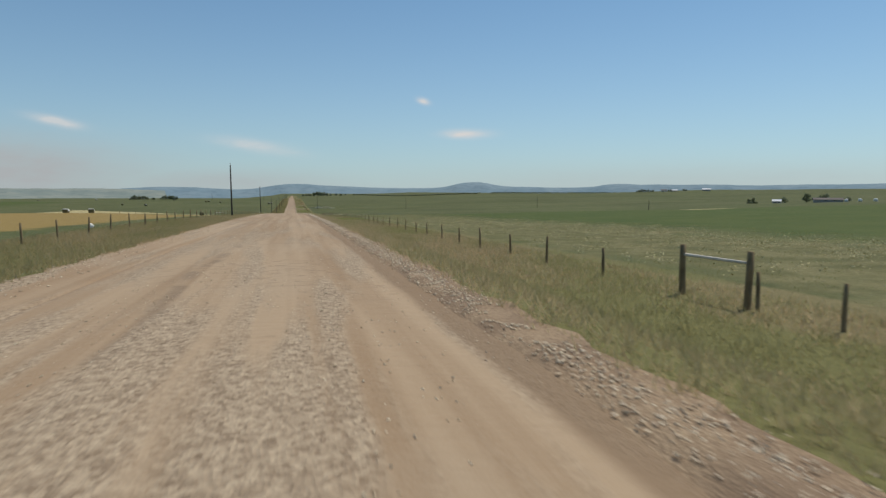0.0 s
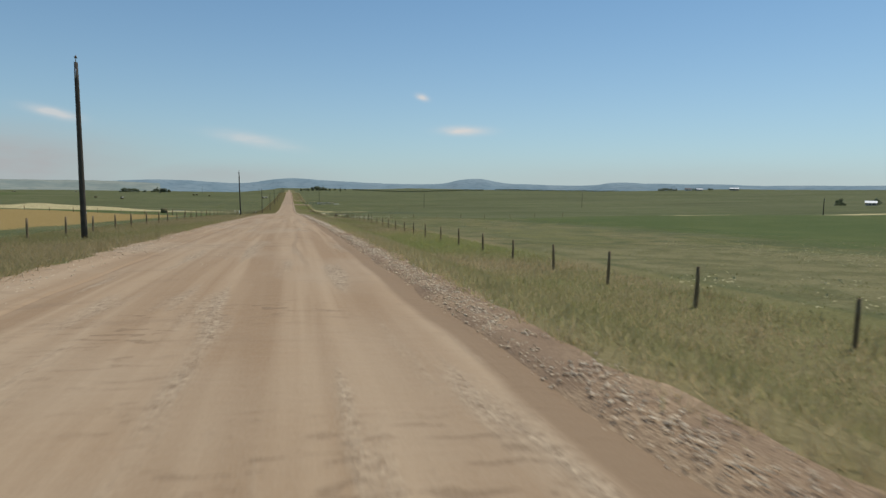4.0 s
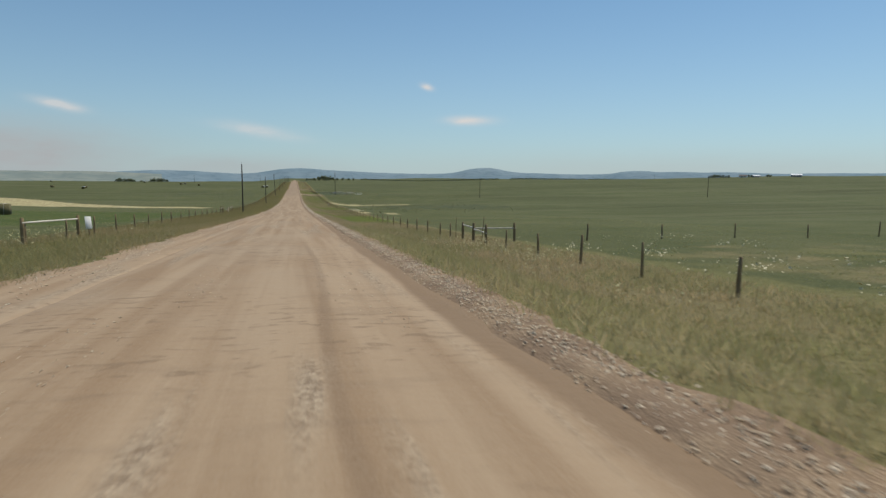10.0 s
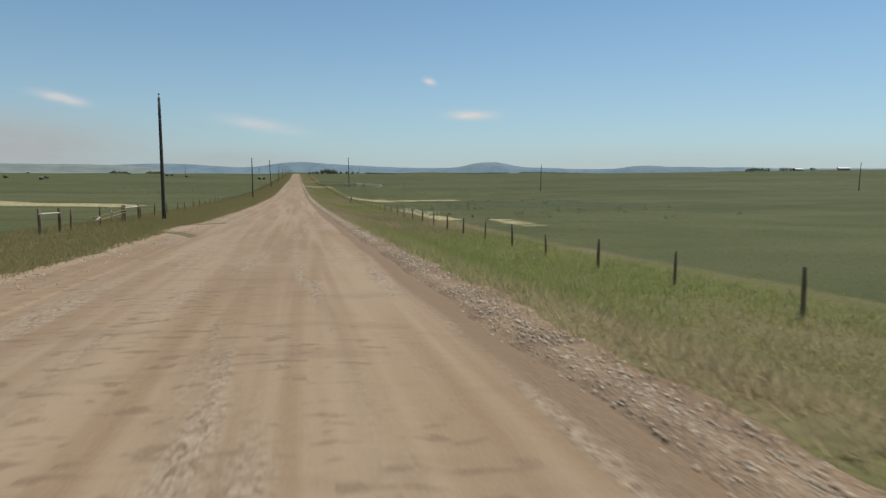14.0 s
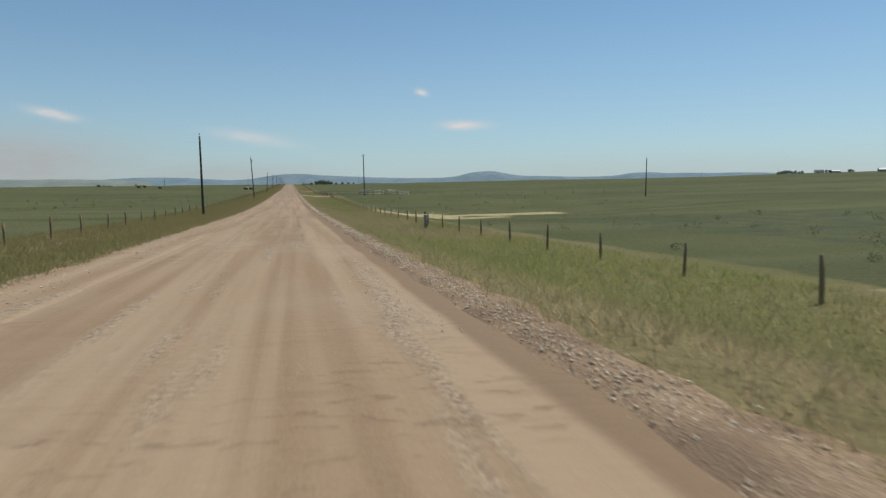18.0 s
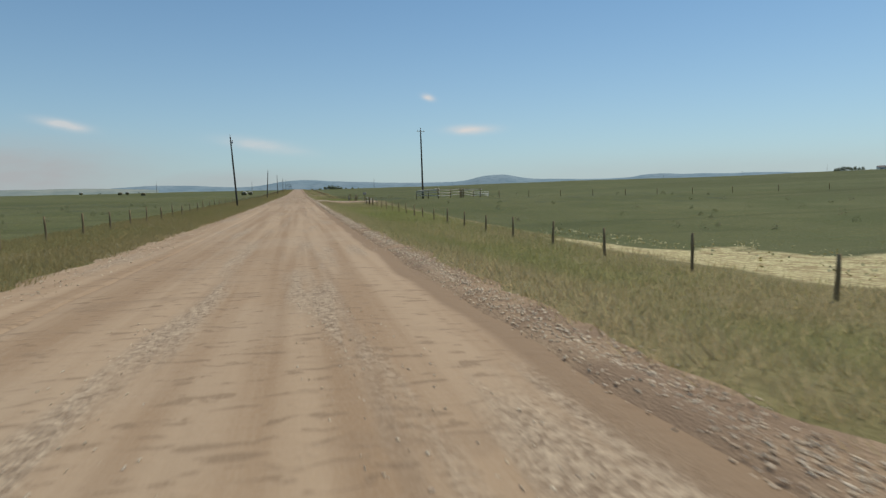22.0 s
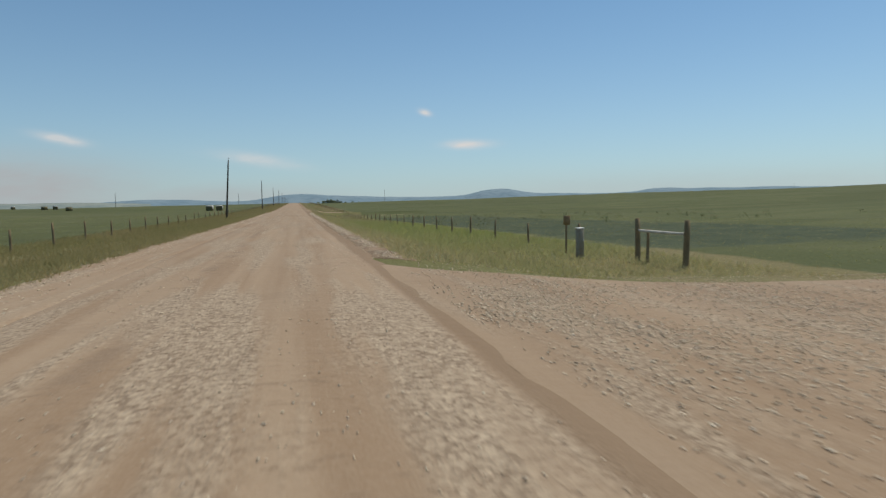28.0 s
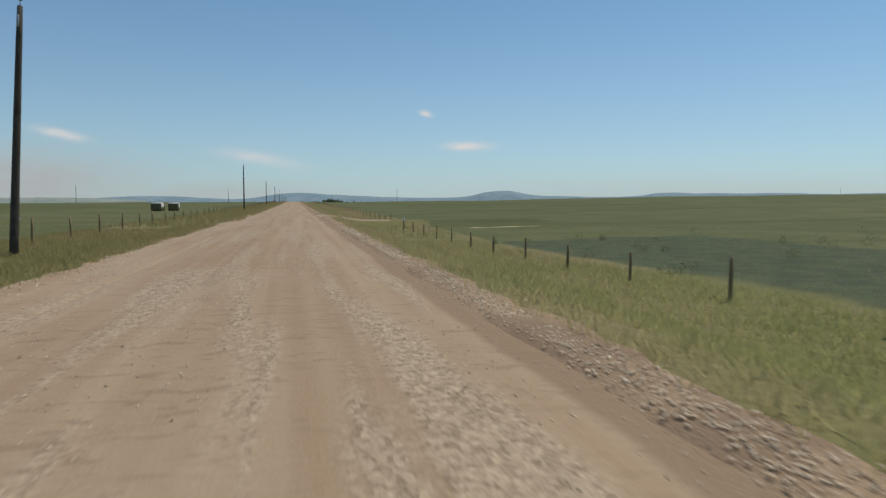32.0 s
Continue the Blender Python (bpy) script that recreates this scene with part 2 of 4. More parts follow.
def make_road(name="gravel_road", band=0.82):
    m = Mat(name, 0.92, spec=0.2)
    x = m.xyz()[0]
    streak = m.noise(1.0, 4, m.pos((1.9, 0.035, 1)), 0.3)
    patch = m.noise(0.35, 4, m.pos((1, 0.45, 1)))
    wash = m.noise(1.0, 6, m.pos((2.3, 6.0, 1)), 0.7)
    grain = m.noise(38, 4)
    peb = m.cells(26)
    tan = m.mix(m.step(streak, 0.34, 0.66), (0.294, 0.194, 0.114), (0.398, 0.284, 0.182))
    tan = m.mix(m.math("MULTIPLY", m.step(patch, 0.45, 0.7), 0.5), tan, (0.395, 0.300, 0.208))
    side = m.step(m.math("ADD", x, m.math("MULTIPLY", m.math("SUBTRACT", m.noise(0.22, 4), 0.5), 0.5)), 1.82, 2.02)
    side = m.math("MULTIPLY", side, m.step(m.noise(0.5, 3, m.pos((1, 0.2, 1))), 0.0, 0.35))
    dark = m.math("MULTIPLY", m.step(wash, 0.57, 0.63), m.step(m.noise(0.12, 3), 0.45, 0.55))
    tan = m.mix(m.math("MULTIPLY", dark, 0.55), tan, (0.165, 0.108, 0.064))
    wide = m.math("MULTIPLY", m.step(m.noise(1.0, 5, m.pos((0.55, 1.5, 1)), 0.6), 0.55, 0.68), m.step(m.noise(0.07, 3), 0.40, 0.56))
    tan = m.mix(m.math("MULTIPLY", wide, 0.3), tan, (0.215, 0.148, 0.095))
    rut = m.math("ABSOLUTE", m.math("SUBTRACT", m.math("ADD", x, m.math("MULTIPLY", m.math("SUBTRACT", m.noise(0.09, 3), 0.5), 0.9)), 0.36))
    rut = m.math("MULTIPLY", m.math("SUBTRACT", 1.0, m.step(rut, 0.03, 0.13)), m.step(m.noise(0.035, 3, m.pos((0.2, 1, 1))), 0.46, 0.56))
    tan = m.mix(m.math("MULTIPLY", rut, 0.32), tan, (0.170, 0.112, 0.070))
    y = m.xyz()[1]
    rough_part = m.math("MAXIMUM", m.math("SUBTRACT", 1.0, m.step(y, 20.0, 75.0)), m.step(y, 505.0, 560.0))
    # shade beside the left wheel rut, painted as a broken dark streak
    left = m.math("ABSOLUTE", m.math("SUBTRACT", m.math("ADD", x, m.math("MULTIPLY", m.math("SUBTRACT", m.noise(0.13, 4), 0.5), 1.3)), -2.0))
    left = m.math("MULTIPLY", m.math("SUBTRACT", 1.0, m.step(left, 0.05, 0.24)), m.step(m.noise(0.7, 4), 0.42, 0.58))
    tan = m.mix(m.math("MULTIPLY", m.math("MULTIPLY", left, rough_part), 0.6), tan, (0.190, 0.135, 0.090))
    loose = m.step(m.math("ADD", m.noise(0.9, 4, m.pos((1.5, 0.12, 1))), m.math("MULTIPLY", rough_part, 0.06)), 0.53, 0.68)
    tan = m.mix(m.math("MULTIPLY", m.step(y, 505.0, 560.0), 0.38), tan, (0.250, 0.168, 0.108))
    stone = m.mix(m.cells(19, out="Color"), (0.135, 0.088, 0.055), (0.540, 0.425, 0.300))
    tan = m.mix(m.math("MULTIPLY", loose, 0.8), tan, stone)
    tan = m.mix(m.math("MULTIPLY", m.step(grain, 0.35, 0.7), 0.25), tan, (0.442, 0.338, 0.240))
    tan = m.mix(m.math("MULTIPLY", side, band), tan, m.mix(grain, (0.195, 0.128, 0.076), (0.265, 0.180, 0.112)))
    tan = m.mix(1.0, tan, (0.985, 0.975, 0.93), "MULTIPLY")
    m.color(tan)
    m.bump(wash, 0.6, 0.03)
    m.bump(m.math("MULTIPLY", peb, loose), 0.7, 0.02)
    m.bump(grain, 0.4, 0.008)
    return m.m


def make_gravel():
    m = Mat("loose_gravel_bed", 0.95, spec=0.15)
    c = m.mix(m.cells(34, out="Color"), (0.200, 0.130, 0.078), (0.42, 0.305, 0.190))
    c = m.mix(m.math("MULTIPLY", m.step(m.noise(0.8, 4), 0.4, 0.65), 0.8), c, (0.215, 0.145, 0.092))
    m.color(c)
    m.bump(m.cells(34), 0.6, 0.02)
    return m.m


def make_stone():
    m = Mat("crushed_stone", 0.85, spec=0.25)
    r = m.random()
    c = m.mix(r, (0.50, 0.37, 0.22), (0.88, 0.74, 0.52))
    c = m.mix(m.step(m.noise(60, 3), 0.3, 0.7), c, (0.40, 0.31, 0.23))
    m.color(c)
    return m.m


def make_grass(name, low, high, straw, share, lush=None):
    m = Mat(name, 0.7, spec=0.15)
    r = m.random()
    patch = m.noise(0.16, 4, m.pos((1, 0.5, 1)))
    c = m.mix(r, low, high)
    s = m.step(m.math("ADD", r, m.math("MULTIPLY", m.math("SUBTRACT", patch, 0.5), 2.6)), 1.0 - share - 0.15, 1.0 - share + 0.15)
    c = m.mix(s, c, straw)
    if lush:
        x, y, _ = m.xyz()
        rich = m.math("MULTIPLY", m.step(m.noise(0.045, 3, m.pos((1, 0.35, 1))), 0.46, 0.60), 0.35)
        for at, half, most in ((128, 14, 0.7), (303, 16, 0.95), (378, 14, 0.75), (503, 24, 0.6), (602, 46, 0.75)):      # damper stretches
            away = m.math("ABSOLUTE", m.math("SUBTRACT", y, float(at)))
            rich = m.math("MAXIMUM", rich, m.math("MULTIPLY", m.math("SUBTRACT", 1.0, m.step(away, half * 0.5, half * 1.5)), most))
        c = m.mix(m.math("MULTIPLY", rich, m.step(x, -14.0, 2.0)), c, lush)
        near = m.math("SUBTRACT", 1.0, m.step(m.math("ABSOLUTE", m.math("ADD", x, 0.9)), 4.2, 7.4))
        c = m.mix(m.math("MULTIPLY", near, m.math("ADD", m.math("MULTIPLY", r, 0.4), 0.22)), c, straw)
        dead = m.math("MULTIPLY", m.step(m.noise(0.06, 3, m.pos((1, 0.4, 1))), 0.45, 0.62), m.math("SUBTRACT", 1.0, rich))
        c = m.mix(m.math("MULTIPLY", dead, m.math("ADD", m.math("MULTIPLY", r, 0.5), 0.3)), c, straw)
        c = m.mix(m.math("MULTIPLY", m.math("SUBTRACT", 1.0, m.step(x, -7.5, 2.0)), m.math("ADD", m.math("MULTIPLY", m.step(y, 215.0, 300.0), 0.45), 0.3)), c, m.mix(r, (0.245, 0.212, 0.082), (0.318, 0.264, 0.108)))
    m.color(c)
    m.b.inputs["Subsurface Weight"].default_value = 0.0
    tr = m.n.new("ShaderNodeBsdfTranslucent")
    m.l.new(c, tr.inputs["Color"])
    mixer = m.n.new("ShaderNodeMixShader")
    mixer.inputs[0].default_value = 0.58
    out = m.n["Material Output"]
    m.l.new(m.b.outputs[0], mixer.inputs[1])
    m.l.new(tr.outputs[0], mixer.inputs[2])
    m.l.new(mixer.outputs[0], out.inputs["Surface"])
    return m.m


def make_wood(name, dark, light, rough=0.88):
    m = Mat(name, rough, spec=0.2)
    grain = m.noise(1.0, 6, m.pos((34, 34, 2.2), local=True), 0.6)
    blot = m.noise(2.2, 4, m.pos((1, 1, 1), local=True))
    c = m.mix(m.step(grain, 0.3, 0.7), dark, light)
    c = m.mix(m.math("MULTIPLY", m.step(blot, 0.45, 0.7), 0.5), c, tuple(v * 0.55 for v in dark))
    c = m.mix(m.math("MULTIPLY", m.random(False), 0.35), c, tuple(v * 1.25 for v in light))
    m.color(c)
    m.bump(grain, 0.6, 0.01)
    return m.m


def make_plain(name, a, b, rough=0.7, scale=8.0, metal=0.0, bump=0.2):
    m = Mat(name, rough, metal, 0.35)
    v = m.noise(scale, 5, m.pos(local=True))
    m.color(m.mix(m.step(v, 0.3, 0.72), a, b))
    m.bump(v, bump, 0.01)
    return m.m


# Far slopes carry the haze of distance as a tint in their base colour.
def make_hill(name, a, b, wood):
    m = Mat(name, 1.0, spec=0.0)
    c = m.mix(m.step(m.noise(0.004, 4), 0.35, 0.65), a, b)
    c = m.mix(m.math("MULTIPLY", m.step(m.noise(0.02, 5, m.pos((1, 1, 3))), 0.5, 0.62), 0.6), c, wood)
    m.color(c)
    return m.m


M_GROUND, M_ROAD, M_GRAVEL, M_STONE = make_ground(), make_road(), make_gravel(), make_stone()
M_LANE = make_road("gravel_lane", 0.12)
M_VERGE = make_grass("roadside_grass", (0.305, 0.278, 0.124), (0.375, 0.335, 0.160), (0.520, 0.390, 0.230), 0.42, (0.318, 0.358, 0.108))
M_PASTURE = make_grass("pasture_grass", (0.230, 0.235, 0.095), (0.285, 0.275, 0.120), (0.350, 0.310, 0.160), 0.22)
M_FLOWER = make_plain("pale_flower_heads", (0.40, 0.35, 0.16), (0.54, 0.48, 0.27), 0.8, 3.0)
M_FLOWER_WHITE = make_plain("white_flower_heads", (0.58, 0.50, 0.30), (0.76, 0.69, 0.48), 0.8, 3.0)
M_POST = make_wood("weathered_post_wood", (0.150, 0.106, 0.056), (0.285, 0.208, 0.115))
M_RAIL = make_wood("peeled_rail_wood", (0.44, 0.385, 0.31), (0.70, 0.63, 0.53))
# creosote brown, darkened evenly so the colour carries the poles' backlit shade
M_POLE = make_wood("creosoted_pole_wood", (0.052, 0.044, 0.036), (0.105, 0.088, 0.068))
M_IRON = make_plain("galvanised_iron", (0.30, 0.31, 0.32), (0.45, 0.46, 0.47), 0.45, 20, 0.9)
M_CERAMIC = make_plain("glazed_insulator", (0.10, 0.06, 0.04), (0.20, 0.14, 0.10), 0.25, 9)
M_TANK = make_plain("grey_transformer_paint", (0.26, 0.27, 0.28), (0.36, 0.37, 0.38), 0.5, 12)
M_PEDESTAL = make_plain("faded_green_grey_paint", (0.260, 0.225, 0.165), (0.330, 0.288, 0.215), 0.95, 7)
M_WHITE = make_plain("white_enamel", (0.74, 0.70, 0.62), (0.84, 0.81, 0.74), 0.7, 6)
M_ORANGE = make_plain("sunbleached_orange_plastic", (0.22, 0.135, 0.060), (0.32, 0.205, 0.095), 0.6, 9)
M_BALE = make_plain("dried_hay", (0.105, 0.090, 0.042), (0.185, 0.155, 0.075), 0.95, 14, 0, 0.9)
M_WRAP = make_plain("pale_net_wrap", (0.60, 0.59, 0.54), (0.76, 0.75, 0.70), 0.6, 16, 0, 0.4)
M_BARK = make_wood("tree_bark", (0.075, 0.060, 0.046), (0.150, 0.125, 0.095))
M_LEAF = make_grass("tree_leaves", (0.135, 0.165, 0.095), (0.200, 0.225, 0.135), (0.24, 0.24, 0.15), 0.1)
M_SAGE = make_grass("sage_brush", (0.150, 0.168, 0.080), (0.205, 0.215, 0.110), (0.26, 0.22, 0.14), 0.2)
M_ROOF = make_plain("white_metal_roof", (0.56, 0.57, 0.57), (0.70, 0.70, 0.70), 0.5, 2, 0.0)
M_ROOF_DARK = make_plain("brown_shingle_roof", (0.10, 0.08, 0.07), (0.18, 0.15, 0.13), 0.85, 4)
M_SIDING = make_plain("weathered_siding", (0.30, 0.27, 0.24), (0.42, 0.38, 0.34), 0.8, 3)
M_PANE = make_plain("window_pane", (0.03, 0.04, 0.05), (0.06, 0.07, 0.08), 0.08, 2)
# blue-grey and pale tints stand in for haze over the far hills
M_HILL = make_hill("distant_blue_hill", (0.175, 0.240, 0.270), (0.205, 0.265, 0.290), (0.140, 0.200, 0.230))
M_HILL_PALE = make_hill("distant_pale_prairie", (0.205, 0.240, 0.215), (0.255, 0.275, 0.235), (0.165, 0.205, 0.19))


# ---- lie of the land ----
ROAD_MID, ROAD_HALF = -0.86, 3.31
RISE_Y = np.array([-400, -200, 0, 40, 80, 120, 160, 200, 240, 280, 320, 360, 400, 440, 480, 520, 560, 600, 640, 700, 800, 950, 1100, 1300, 2000, 3200, 5200.0])
RISE_Z = np.array([1, 0.2, -1.58, -2.2, -3.01, -4.02, -5.3, -6.62, -8.2, -9.82, -11.31, -12.53, -13.42, -14.09, -14.33, -14.37, -14.31, -14.33, -14.3, -14.05, -13.4, -12.2, -11.3, -12.8, -16.2, -15.5, -13.5])
DIP_Y = np.array([0, 20, 85, 150, 180, 240, 305, 350, 415, 505, 526, 572, 600, 640, 656, 720, 900.0])
DIP_R = np.array([1.15, 1.2, 1.3, 1.1, 0.9, 0.97, 1.1, 0.82, 0.82, 0.78, 0.68, 0.5, 0.7, 1.15, 1.4, 1.0, 0.6])


def curve(y, ys, zs):
    """A smooth line through heights along the road."""
    y = np.clip(y, ys[0], ys[-1])
    slope = np.gradient(zs, ys)
    i = np.clip(np.searchsorted(ys, y) - 1, 0, len(ys) - 2)
    h = ys[i + 1] - ys[i]
    t = (y - ys[i]) / h
    return ((2 * t**3 - 3 * t**2 + 1) * zs[i] + (t**3 - 2 * t**2 + t) * h * slope[i]
            + (3 * t**2 - 2 * t**3) * zs[i + 1] + (t**3 - t**2) * h * slope[i + 1])


def ease(v, lo, hi):
    t = np.clip((v - lo) / (hi - lo), 0, 1)
    return t * t * (3 - 2 * t)


def rolls(x, y, size, seed):
    """Soft rolling relief between about -1 and 1."""
    a, b = x / size + seed, y / size - seed * 1.7
    return (np.sin(a * 2.1 + np.sin(b * 1.3)) + np.sin(b * 1.7 + 1.4 * np.sin(a * 0.9 + seed)) + 0.6 * np.sin((a + b) * 2.9 + seed)) / 2.6


LANES = ((551.0, 5.7, 1), (695.0, 1.7, 1), (312.0, 1.5, -1))      # side lanes: place along the road, half width, side


def lane_bend(x, at):
    """How far a turn-off leans back along the road as it leaves it."""
    return np.maximum(x - 5.0, 0) * (0.22 if at == 551.0 else 0.0)


def lane_share(x, y):
    s = np.zeros_like(x)
    for at, half, side in LANES:
        flare = half + 4.5 * np.exp(-np.maximum(side * (x - ROAD_MID) - ROAD_HALF, 0) / 1.6)
        on = (1 - ease(np.abs(y - at + lane_bend(x, at)), flare, flare + 2.2)) * ease(side * (x - ROAD_MID), 1.0, 3.0)
        if side < 0:
            on = on * (1 - ease(side * (x - ROAD_MID) - ROAD_HALF, 1.0, 2.4))
        s = np.maximum(s, on)
    return s


def land(x, y):
    """Height of the ground."""
    x, y = np.asarray(x, float), np.asarray(y, float)
    road = curve(y, RISE_Y, RISE_Z)
    s = x - ROAD_MID
    out = np.abs(s) - ROAD_HALF
    dip = np.where(s > 0, curve(y, DIP_Y, DIP_R), 0.38)
    dip = dip * ease(out, 0.6, 5.5) * (1 - 0.5 * lane_share(x, y) * (np.abs(x) < 30))
    right = np.clip((x - 12) / 838, 0, 1)**1.25
    left = np.clip((-x - 13) / 650, 0, 1)
    near = road - dip
    z = np.where(s > 0, near * (1 - right) + 6.5 * right, near * (1 - left) + -15.0 * left)
    z = np.where(x > 850, 6.5 - 9 * ease(x, 850, 2200), z)
    z = z - 11.0 * ease(y, 960, 1700) * ease(-x, 60, 220)
    z = z - 32.0 * ease(np.hypot(x, y - 310), 2250, 3300) * ease(-x, 60, 220)
    z = z - 10.5 * ease(y, 1050, 1650) * ease(x, 150, 480)
    away = ease(np.abs(x), 13, 60)
    z = z + away * (0.35 * rolls(x, y, 34, 0.7) + ease(np.abs(x), 60, 320) * 1.3 * rolls(x, y, 170, 2.2))
    z = z + ease(np.abs(x), 12, 20) * 0.07 * rolls(x, y, 5, 4.1)
    z = z - 1.5 * ease(x, 12, 21) * (1 - ease(x, 40, 90)) * np.exp(-((y - 457) / 36)**2) * 0.7
    z = z + 0.95 * ease(x, 12.5, 20) * (1 - ease(x, 60, 150)) * np.exp(-((y - 530) / 15)**2)
    z = z + 1.9 * ease(-x, 20, 72) * (1 - ease(-x, 130, 330)) * np.exp(-((y - 265) / 80)**2)
    z = z - 0.07 * (1 - ease(out, -0.25, 0.25)) - 0.06 * (1 - ease(out, 0.5, 2.2))
    return z


def road_z(x, y):
    x, y = np.asarray(x, float), np.asarray(y, float)
    s = (x - ROAD_MID) / ROAD_HALF
    z = curve(y, RISE_Y, RISE_Z) + 0.03 - 0.09 * np.abs(s)**2.2
    for track in (-2.75, -1.15, -0.62, 0.95):
        z = z - 0.013 * np.exp(-((x - track - 0.12 * np.sin(y * 0.05 + track)) / 0.24)**2)
    return z + 0.012 * rolls(x, y, 1.1, 3.3)


# ---- mesh helpers ----
def mesh_object(name, verts, faces, material, smooth=True):
    me = bpy.data.meshes.new(name)
    verts, faces = np.asarray(verts, np.float32), np.asarray(faces, np.int32)
    k = faces.shape[1]
    me.vertices.add(len(verts))
    me.vertices.foreach_set("co", verts.ravel())
    me.loops.add(faces.size)
    me.loops.foreach_set("vertex_index", faces.ravel())
    me.polygons.add(len(faces))
    me.polygons.foreach_set("loop_start", np.arange(0, faces.size, k, dtype=np.int32))
    me.polygons.foreach_set("loop_total", np.full(len(faces), k, np.int32))
    me.polygons.foreach_set("use_smooth", np.full(len(faces), smooth))
    me.update(calc_edges=True)
    me.materials.append(material)
    return new(name, me)


def sheet(xs, ys, height):
    gx, gy = np.meshgrid(xs, ys)
    verts = np.stack([gx, gy, height(gx, gy)], -1).reshape(-1, 3)
    nx, ny = len(xs), len(ys)
    i = np.arange(nx * (ny - 1)).reshape(ny - 1, nx)[:, :-1].ravel()
    return verts, np.stack([i, i + 1, i + nx + 1, i + nx], -1)


def part(name, bm, material, parent=None, label="", at=None, smooth=True):
    """Link a bmesh as one mesh object, under parent if there is one."""
    me = bpy.data.meshes.new(name)
    bm.normal_update()
    bm.to_mesh(me)
    bm.free()
    for p in me.polygons:
        p.use_smooth = smooth
    me.materials.append(material)
    ob = new(name, me)
    if parent:
        ob.parent = parent
    if at is not None:
        ob.matrix_basis = at
    if label:
        ob["label"] = label
    return ob


def again(ob, parent, m, name=None):
    """Another object on the same mesh."""
    o = new(name or ob.name.split(".")[0], ob.data)
    o.parent = parent
    o.matrix_basis = m
    return o


def thing(name, m, label, category, group=""):
    e = new(name)
    e.empty_display_size = 0.3
    e.matrix_basis = m
    return tagged(e, label, category, group)


def box_bm(sx, sy, sz, bevel=0.01, centre=(0, 0, 0), segs=1):
    bm = bmesh.new()
    bmesh.ops.create_cube(bm, size=1)
    bmesh.ops.scale(bm, vec=(sx, sy, sz), verts=bm.verts)
    if bevel:
        bmesh.ops.bevel(bm, geom=bm.edges[:], offset=bevel, segments=segs, affect="EDGES")
    bmesh.ops.translate(bm, vec=centre, verts=bm.verts)
    return bm


def log_bm(r0, r1, length, sides=9, rings=5, wobble=0.06, seed=1, dome=0.4):
    """A round timber standing on z = 0, tapered, a little bent, with worn ends."""
    rnd = random.Random(seed)
    bm = bmesh.new()
    loops = []
    lean = (rnd.uniform(-1, 1) * wobble * r0, rnd.uniform(-1, 1) * wobble * r0)
    for k in range(rings + 1):
        t = k / rings
        r = r0 + (r1 - r0) * t
        if k == rings:
            r *= 1 - dome * 0.35
        cx, cy = lean[0] * math.sin(t * 3.1) * 3, lean[1] * math.sin(t * 2.3) * 3
        loops.append([bm.verts.new((cx + r * math.cos(a) * (1 + rnd.uniform(-wobble, wobble)), cy + r * math.sin(a) * (1 + rnd.uniform(-wobble, wobble)),
                                    t * length - (0.0 if k < rings else 0.0))) for a in (2 * math.pi * j / sides for j in range(sides))])
    for a, b in zip(loops, loops[1:]):
        for j in range(sides):
            bm.faces.new((a[j], a[(j + 1) % sides], b[(j + 1) % sides], b[j]))
    tip = bm.verts.new((0, 0, length + dome * r1 * 0.5))
    foot = bm.verts.new((0, 0, 0))
    for j in range(sides):
        bm.faces.new((loops[-1][j], loops[-1][(j + 1) % sides], tip))
        bm.faces.new((loops[0][(j + 1) % sides], loops[0][j], foot))
    return bm


def between(a, b):
    """The pose that turns +z along a to b, standing at a."""
    a, b = Vector(a), Vector(b)
    return Matrix.Translation(a) @ (b - a).to_track_quat("Z", "Y").to_matrix().to_4x4()


def gz(x, y):
    return float(land(x, y))


# ---- ground, one sheet to the horizon ----
def graded(edges):
    out = []
    for (a, b, n) in edges:
        out.extend(np.linspace(a, b, n, endpoint=False))
    return np.array(out)


xs = np.concatenate([-np.geomspace(4800, 62, 84), graded([(-60, -16, 22), (-16, -8, 14), (-8, 8, 40), (8, 16, 18), (16, 60, 26)]), np.geomspace(60, 4800, 46)])
ys = np.concatenate([graded([(-900, -60, 12), (-60, 760, 330), (760, 1200, 70), (1200, 2600, 50)]), np.linspace(2600, 4960, 30)])
verts, faces = sheet(xs, ys, land)
ground = tagged(mesh_object("ground", verts, faces, M_GROUND), "rolling green prairie with dry and cropped fields", "ground", kind="structure")


def cover(name, weight):
    a = ground.data.attributes.new(name, "FLOAT", "POINT")
    a.data.foreach_set("value", np.clip(weight, 0, 1).astype(np.float32))


vx, vy = verts[:, 0], verts[:, 1]


def area(x0, x1, y0, y1, soft):
    return ease(vx, x0 - soft, x0 + soft) * (1 - ease(vx, x1 - soft, x1 + soft)) * ease(vy, y0 - soft, y0 + soft) * (1 - ease(vy, y1 - soft, y1 + soft))


far_edge = 246 - 0.9 * (vx + 36)
cover("dry", area(-150, -20, 52, 420, 4) * (1 - ease(vy - far_edge, -9, 9)) * (1 - ease(-vx - 24 - 0.55 * (vy - 60), 0, 22)))
cover("crop", np.maximum.reduce([area(40, 420, -60, 230, 22), area(-400, -18, 262, 330, 8), area(-900, -250, 420, 900, 60) * 0.7]))
cover("verge", np.maximum(area(-14, 15, -900, 2600, 1.5), area(11, 40, 6, 235, 8) * 0.5))
cover("belt", area(14.5, 33, -20, 122, 3) * 0.68)
